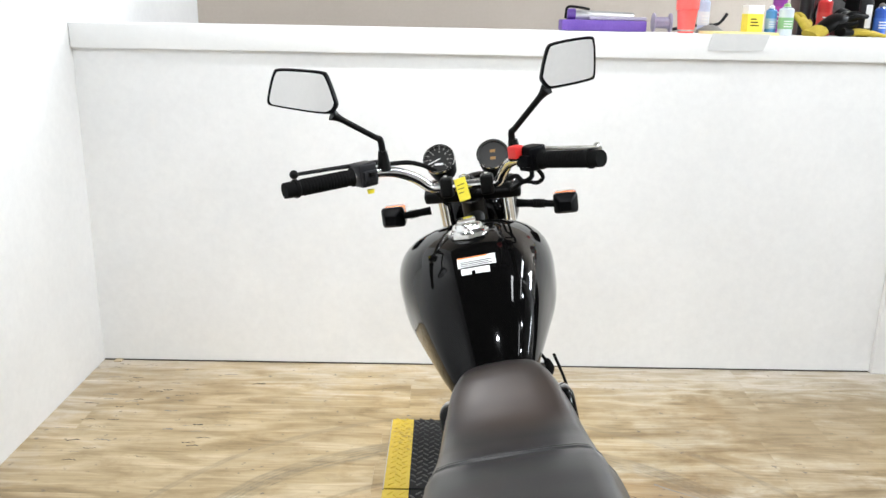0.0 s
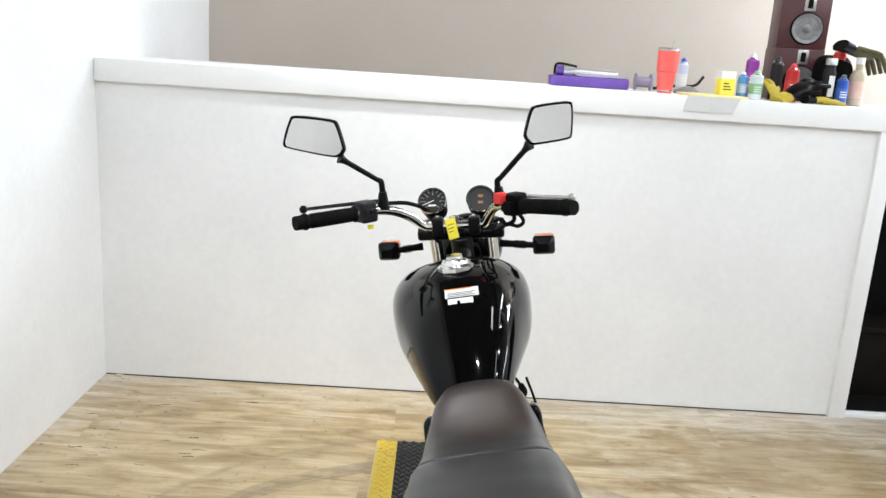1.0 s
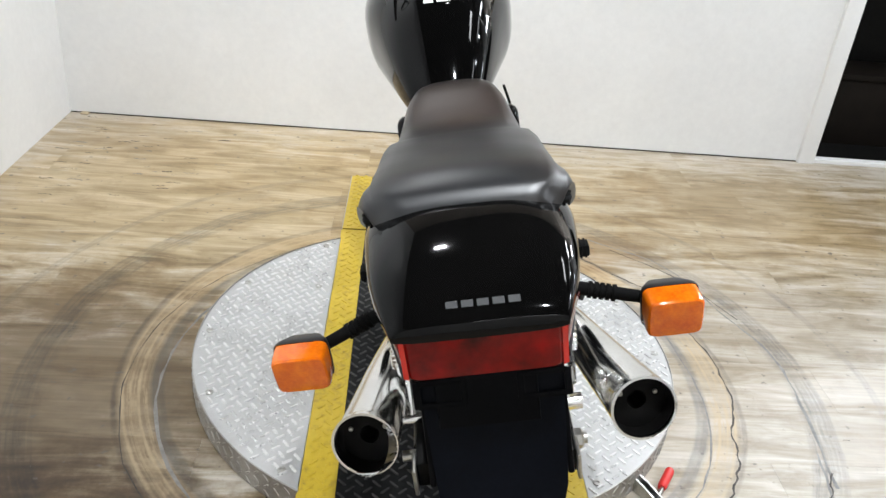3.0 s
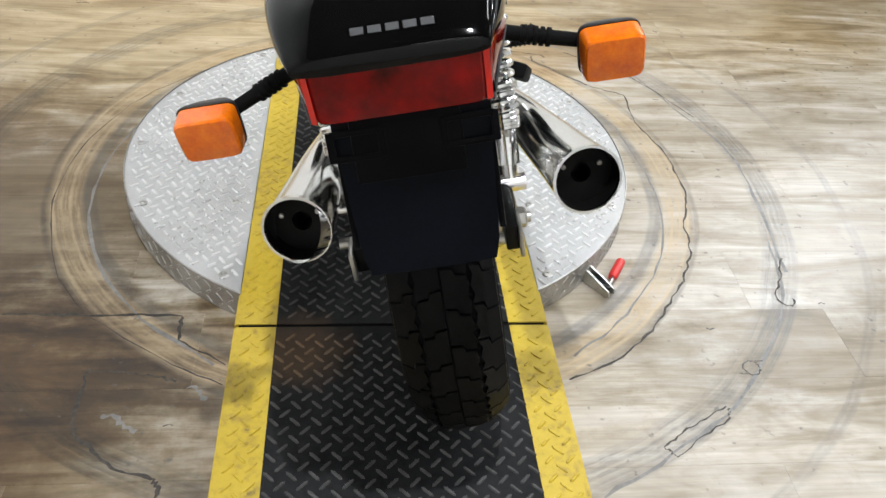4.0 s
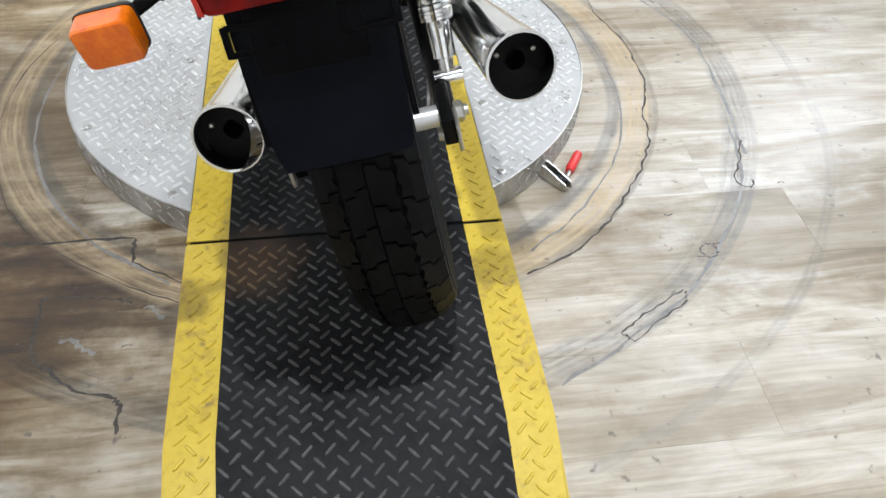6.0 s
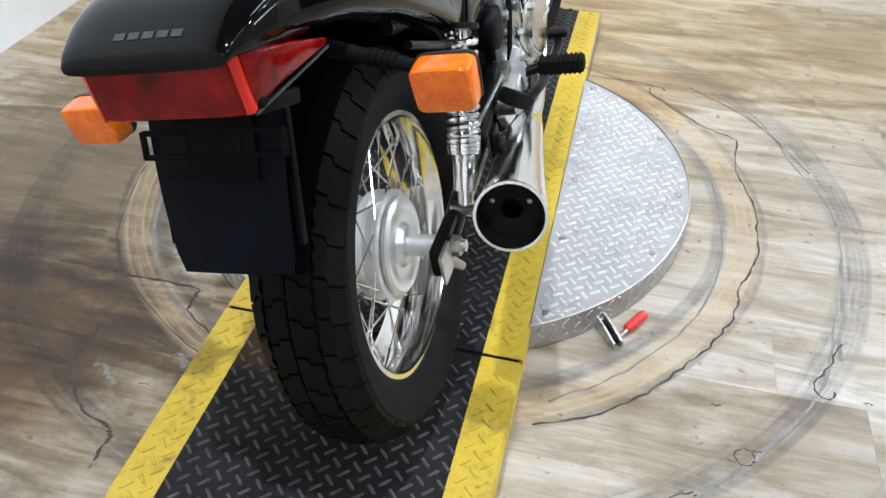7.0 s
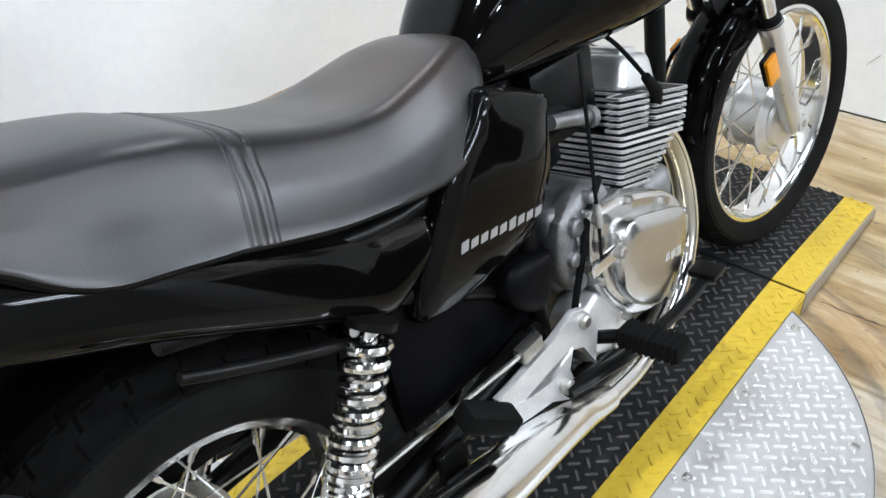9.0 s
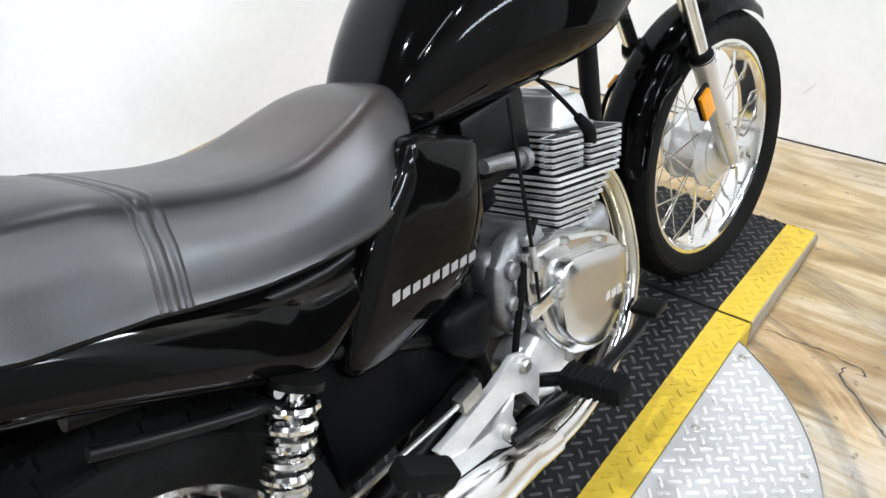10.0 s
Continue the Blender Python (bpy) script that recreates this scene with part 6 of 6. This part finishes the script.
tagged(part("paper_sheet", bm, PAPER), "white paper hanging over the ledge edge", "paper")

# gloves, cloths and a jar at the end of the ledge
GLOVE = worn(mat("olive_glove_leather"), (0.035, 0.032, 0.012), (0.10, 0.088, 0.03), 40, 200, (0.7, 0.85), bumps=0.3)
YCLOTH = worn(mat("yellow_glove_cloth"), (0.36, 0.26, 0.02), (0.52, 0.40, 0.04), 40, 200, (0.7, 0.85), bumps=0.3)


def glove(name, label, at, m, material, cuff):
    ob = thing(name, label, "glove", at)
    part("palm", loft([(-0.05, 0.030, 0.0, 0.030), (-0.02, 0.036, 0.0, 0.040), (0.02, 0.036, 0.0, 0.044), (0.05, 0.028, 0.002, 0.040)], 16, 2.2), material, ob)
    for k in range(4):
        x = -0.032 + 0.021 * k
        part("finger", tube([(x, 0.04, 0.015), (x * 1.3, 0.075, 0.016 - 0.006 * (k % 2)), (x * 1.4, 0.11, 0.004 - 0.02 * m)], [0.011, 0.0105, 0.008], 8, 3), material, ob)
    part("thumb", tube([(0.035, -0.01, 0.014), (0.062, 0.02, 0.012), (0.072, 0.045, 0.008)], [0.012, 0.011, 0.008], 8, 3), material, ob)
    part("cuff", loft([(-0.095, 0.040, -0.002, 0.042), (-0.05, 0.036, 0.0, 0.036), (-0.045, 0.034, 0.0, 0.034)], 16, 2.4), cuff, ob, "knitted cuff")
    return ob


glove("work_glove", "yellow work glove with black patches on the ledge", Matrix.Translation((1.168, 1.632, LEDGE + 0.030)) @ pose(0, 0, 0, 48, 0, 25) @ Matrix.Diagonal((0.62, 0.62, 0.62, 1)), 0.4, YCLOTH, FRAME)
glove("work_glove", "black and yellow work glove on the ledge", Matrix.Translation((1.254, 1.587, LEDGE + 0.030)) @ pose(0, 0, 0, 30, 10, -70), 0.6, FRAME, YCLOTH)
glove("work_glove", "yellow and black work glove at the ledge edge", Matrix.Translation((1.330, 1.552, LEDGE + 0.002)) @ pose(0, 0, 0, 0, 0, -80) @ Matrix.Diagonal((0.75, 0.75, 0.75, 1)), 0.0, YCLOTH, FRAME)
black = thing("black_bag", "black cloth tool bag with a red knob on the ledge", "bag", Matrix.Translation((1.462, 1.782, LEDGE)))
part("bag", loft([(-0.05, 0.17, 0.0, 0.062), (-0.02, 0.19, 0.0, 0.068), (0.03, 0.19, 0.0, 0.066), (0.06, 0.16, 0.0, 0.055)], 24, 4.0), RUBBER, black)
part("knob", turned([(0.0, 0.022), (0.015, 0.025), (0.03, 0.02), (0.034, 0.004)], 16, "z", (0.0, -0.045, 0.175)), REDPLASTIC, black, "red knob")
glove("work_glove", "worn olive leather work glove draped over a bottle on the ledge", Matrix.Translation((1.507, 1.677, LEDGE + 0.190)) @ pose(0, 0, 0, -12, -8, -75), 2.2, GLOVE, FRAME)
jar = thing("glass_jar", "clear glass jar with a dark lid on the ledge", "jar", Matrix.Translation((1.375, 1.612, LEDGE)))
part("jar_body", turned([(0.0, 0.020), (0.003, 0.023), (0.12, 0.023), (0.135, 0.018), (0.15, 0.017)], 24, "z"), GREYPLASTIC, jar, "grey-streaked glass")
part("lid", turned([(0.15, 0.021), (0.172, 0.021), (0.176, 0.018), (0.176, 0.002)], 24, "z"), STEEL, jar)
part("label_band", box(-0.010, 0.012, -0.0245, -0.0225, 0.03, 0.11, 0.001, 1), WHITE, jar)
amber = thing("bottle", "tan plastic bottle with a pale label on the ledge", "bottle", Matrix.Translation((1.497, 1.632, LEDGE)))
part("bottle_body", turned([(0.0, 0.026), (0.004, 0.030), (0.115, 0.030), (0.130, 0.022), (0.14, 0.014), (0.165, 0.014)], 24, "z"), worn(mat("tan_plastic"), (0.40, 0.33, 0.22), (0.52, 0.45, 0.33), 20, 150, (0.3, 0.45), bumps=0), amber)
part("bottle_cap", turned([(0.16, 0.016), (0.185, 0.016), (0.186, 0.002)], 20, "z"), WHITE, amber)
part("label_band", turned([(0.03, 0.0302), (0.03, 0.0308), (0.095, 0.0308), (0.095, 0.0302)], 24, "z"), worn(mat("pink_label"), (0.62, 0.40, 0.33), (0.70, 0.48, 0.38), 40, 150, (0.4, 0.5), bumps=0), amber)

# two stacked loudspeakers
WOODRED = worn(mat("dark_red_veneer"), (0.050, 0.012, 0.014), (0.085, 0.022, 0.024), 14, 120, (0.3, 0.45), bumps=0.05)
CONE = worn(mat("grey_speaker_cone", metal=0.3), (0.10, 0.10, 0.10), (0.28, 0.28, 0.28), 20, 120, (0.35, 0.5), bumps=0)


def speaker(at, label):
    ob = thing("loudspeaker", label, "speaker", at, group="stacked loudspeakers")
    part("cabinet", box(-0.098, 0.098, 0, 0.16, 0, 0.212, 0.004), WOODRED, ob)
    part("woofer", turned([(-0.004, 0.062), (-0.010, 0.060), (-0.009, 0.052), (0.012, 0.028), (0.002, 0.024), (-0.008, 0.014), (-0.011, 0.002)], 32, "y", (0.012, 0, 0.080)), CONE, ob, "round grey speaker cone")
    part("woofer_ring", turned([(0.0, 0.066), (-0.008, 0.064), (-0.010, 0.060), (-0.004, 0.058)], 32, "y", (0.012, 0, 0.080), caps=False), RUBBER, ob)
    part("tweeter_plate", box(-0.010, 0.034, -0.006, 0.0, 0.150, 0.208, 0.003), STEEL, ob, "silver tweeter frame")
    part("tweeter", box(0.002, 0.022, -0.009, -0.005, 0.160, 0.198, 0.003), RUBBER, ob)
    return ob


speaker(Matrix.Translation((1.356, 1.862, LEDGE)) @ pose(0, 0, 0, 0, 0, -6), "dark red wooden loudspeaker standing on the ledge")
speaker(Matrix.Translation((1.353, 1.862, LEDGE + 0.2125)) @ pose(0, 0, 0, 0, 0, -9), "dark red wooden loudspeaker stacked on another one")

# ---- brown crate inside the dark opening, shade put into its wood colour ----
crate = thing("crate", "brown wooden crate in the opening, blackened for the shade there", "crate", Matrix.Translation((1.895, 1.745, 0.0)))
SHADEBROWN = worn(mat("shaded_brown_wood", Specular_IOR_Level=0.1), (0.005, 0.004, 0.003), (0.012, 0.009, 0.007), 10, 90, (0.5, 0.7))
part("side_board", box(-0.20, 0.24, 0.0, 0.02, 0.004, 0.30, 0.003), SHADEBROWN, crate)
part("side_board", box(-0.22, -0.20, 0.0, 0.24, 0.004, 0.30, 0.003), SHADEBROWN, crate)
part("top_rail", box(-0.225, 0.245, -0.012, 0.24, 0.30, 0.325, 0.004), SHADEBROWN, crate)

# ---- floor: marks, cracks and planks ----
rnd = random.Random(7)


def crack(points, width, material=CRACK, jag=0.003, name="floor_crack", z=0.0006, sharp=False):
    line = smooth_path([(x, y, 0) for x, y in points], 5)
    if sharp:
        ends = [Vector((x, y, 0)) for x, y in points]
        line = [a.lerp(b, k / 8) for a, b in zip(ends, ends[1:]) for k in range(8)] + ends[-1:]
    left, right = [], []
    for k, p in enumerate(line):
        d = (line[min(k + 1, len(line) - 1)] - line[max(k - 1, 0)]).normalized()
        n = Vector((-d.y, d.x, 0))
        q = p + n * rnd.uniform(-jag, jag)
        w = width * rnd.uniform(0.25, 0.95)
        left.append((q + n * w).to_tuple()[:2])
        right.append((q - n * w).to_tuple()[:2])
    rows = [(x, y, z) for x, y in left + right]
    m = len(left)
    ob = grown(rows, [(k, k + 1, m + k + 1, m + k) for k in range(m - 1)], name, material, floor)
    return ob


crack([(0.297, 0.628), (0.405, 0.628), (0.492, 0.614), (0.502, 0.595)], 0.0030, sharp=True)
crack([(0.463, 0.603), (0.458, 0.573), (0.549, 0.480), (0.599, 0.429), (0.688, 0.379), (0.684, 0.233), (0.723, 0.072), (0.718, -0.096), (0.676, -0.205), (0.660, -0.303), (0.612, -0.395), (0.515, -0.525), (0.429, -0.606), (0.318, -0.658)], 0.0030, sharp=True)
crack([(0.619, 0.212), (0.642, -0.007), (0.626, -0.207), (0.551, -0.382), (0.444, -0.514), (0.336, -0.598)], 0.0030, WORN)
crack([(-0.697, -0.478), (-0.578, -0.482), (-0.380, -0.485), (-0.376, -0.548), (-0.287, -0.608)], 0.0042, sharp=True)
crack([(-0.517, -0.620), (-0.515, -0.717), (-0.504, -0.752), (-0.433, -0.815), (-0.371, -0.838), (-0.359, -0.853), (-0.358, -0.904)], 0.0045, sharp=True)
crack([(-0.517, -0.620), (-0.466, -0.622), (-0.409, -0.632), (-0.365, -0.644)], 0.0036, sharp=True)
crack([(-0.470, -0.712), (-0.440, -0.728), (-0.410, -0.747)], 0.007, WORN, 0.006, "scrape_mark")
crack([(-0.342, -0.656), (-0.325, -0.670), (-0.308, -0.685)], 0.006, WORN, 0.005, "scrape_mark")
crack([(-0.287, -0.655), (-0.404, -0.587), (-0.578, -0.451), (-0.673, -0.261), (-0.706, -0.052), (-0.671, 0.153), (-0.575, 0.344), (-0.400, 0.521)], 0.0018, CRACK, 0.003)
crack([(-0.307, -0.608), (-0.480, -0.463), (-0.596, -0.262), (-0.628, -0.054), (-0.592, 0.152), (-0.478, 0.362)], 0.005, WORN, 0.002, "scrape_mark")
crack([(0.586, -0.723), (0.507, -0.764), (0.449, -0.806), (0.463, -0.825), (0.581, -0.749), (0.590, -0.727)], 0.0022, sharp=True)
crack([(0.857, -0.322), (0.828, -0.386), (0.793, -0.447), (0.813, -0.472), (0.832, -0.453)], 0.0030)
crack([(0.854, -0.263), (0.813, -0.434), (0.724, -0.584), (0.605, -0.718), (0.458, -0.820), (0.322, -0.894)], 0.005, WORN, 0.003, "scrape_mark", 0.0004)
crack([(0.510, 0.693), (0.720, 0.546), (0.829, 0.274), (0.889, 0.120), (0.888, -0.092), (0.849, -0.369)], 0.005, WORN, 0.003, "scrape_mark", 0.0004)
crack([(0.569, 0.634), (0.737, 0.483), (0.856, 0.263)], 0.0022, CRACK, 0.002)
c = [(0.668 + 0.017 * math.cos(t), -0.635 + 0.017 * math.sin(t)) for t in np.linspace(0, 6.0, 7)]
crack(c, 0.0025, CRACK, 0.002)
# small dents and chips near the left-hand wall
for k in range(46):
    x, y = rnd.uniform(-1.36, -0.75), rnd.uniform(0.75, 1.48)
    crack([(x, y), (x + rnd.uniform(0.008, 0.03), y + rnd.uniform(-0.006, 0.006)), (x + rnd.uniform(0.03, 0.05), y)], rnd.uniform(0.0012, 0.005), CRACK if k % 3 else WORN, 0.002, "floor_chip")
for k in range(40):
    x, y = rnd.uniform(-0.7, 1.5), rnd.uniform(-1.2, 1.4)
    if math.hypot(x, y) > 0.6 and abs(x) > 0.3:
        crack([(x, y), (x + rnd.uniform(0.004, 0.012), y + rnd.uniform(-0.003, 0.003)), (x + 0.016, y)], rnd.uniform(0.0010, 0.0025), CRACK, 0.001, "floor_chip")
tagged(part("corner_chip", box(-1.370, -1.340, 1.490, 1.5145, 0.0005, 0.006, 0.002), TANWORN), "small tan chip of wood in the corner", "chip")

# planks, each on one of a few shared meshes
WIDE, LONG = 0.181, 1.22
plank_meshes = []
for length in (LONG, 0.80, 0.42):
    bm = box(0.0001, length - 0.0001, 0.0001, WIDE - 0.0001, -0.0029, 0.0, 0.0002, 1)
    finish(bm)
    me = bpy.data.meshes.new("plank")
    bm.to_mesh(me)
    bm.free()
    me.materials.append(PLANK)
    plank_meshes.append((length, me))
row = 0
y = -0.480 - WIDE * 9
while y < WALL_Y - WIDE * 0.5:
    x = -1.80 - (row * 0.37) % 0.6
    first = True
    while x < 2.75:
        length, me = plank_meshes[(1 if row % 3 else 2) if first else 0]
        ob = new("plank", me)
        ob.parent = floor
        ob.location = (x, y, 0)
        x += length
        first = False
    y += WIDE
    row += 1
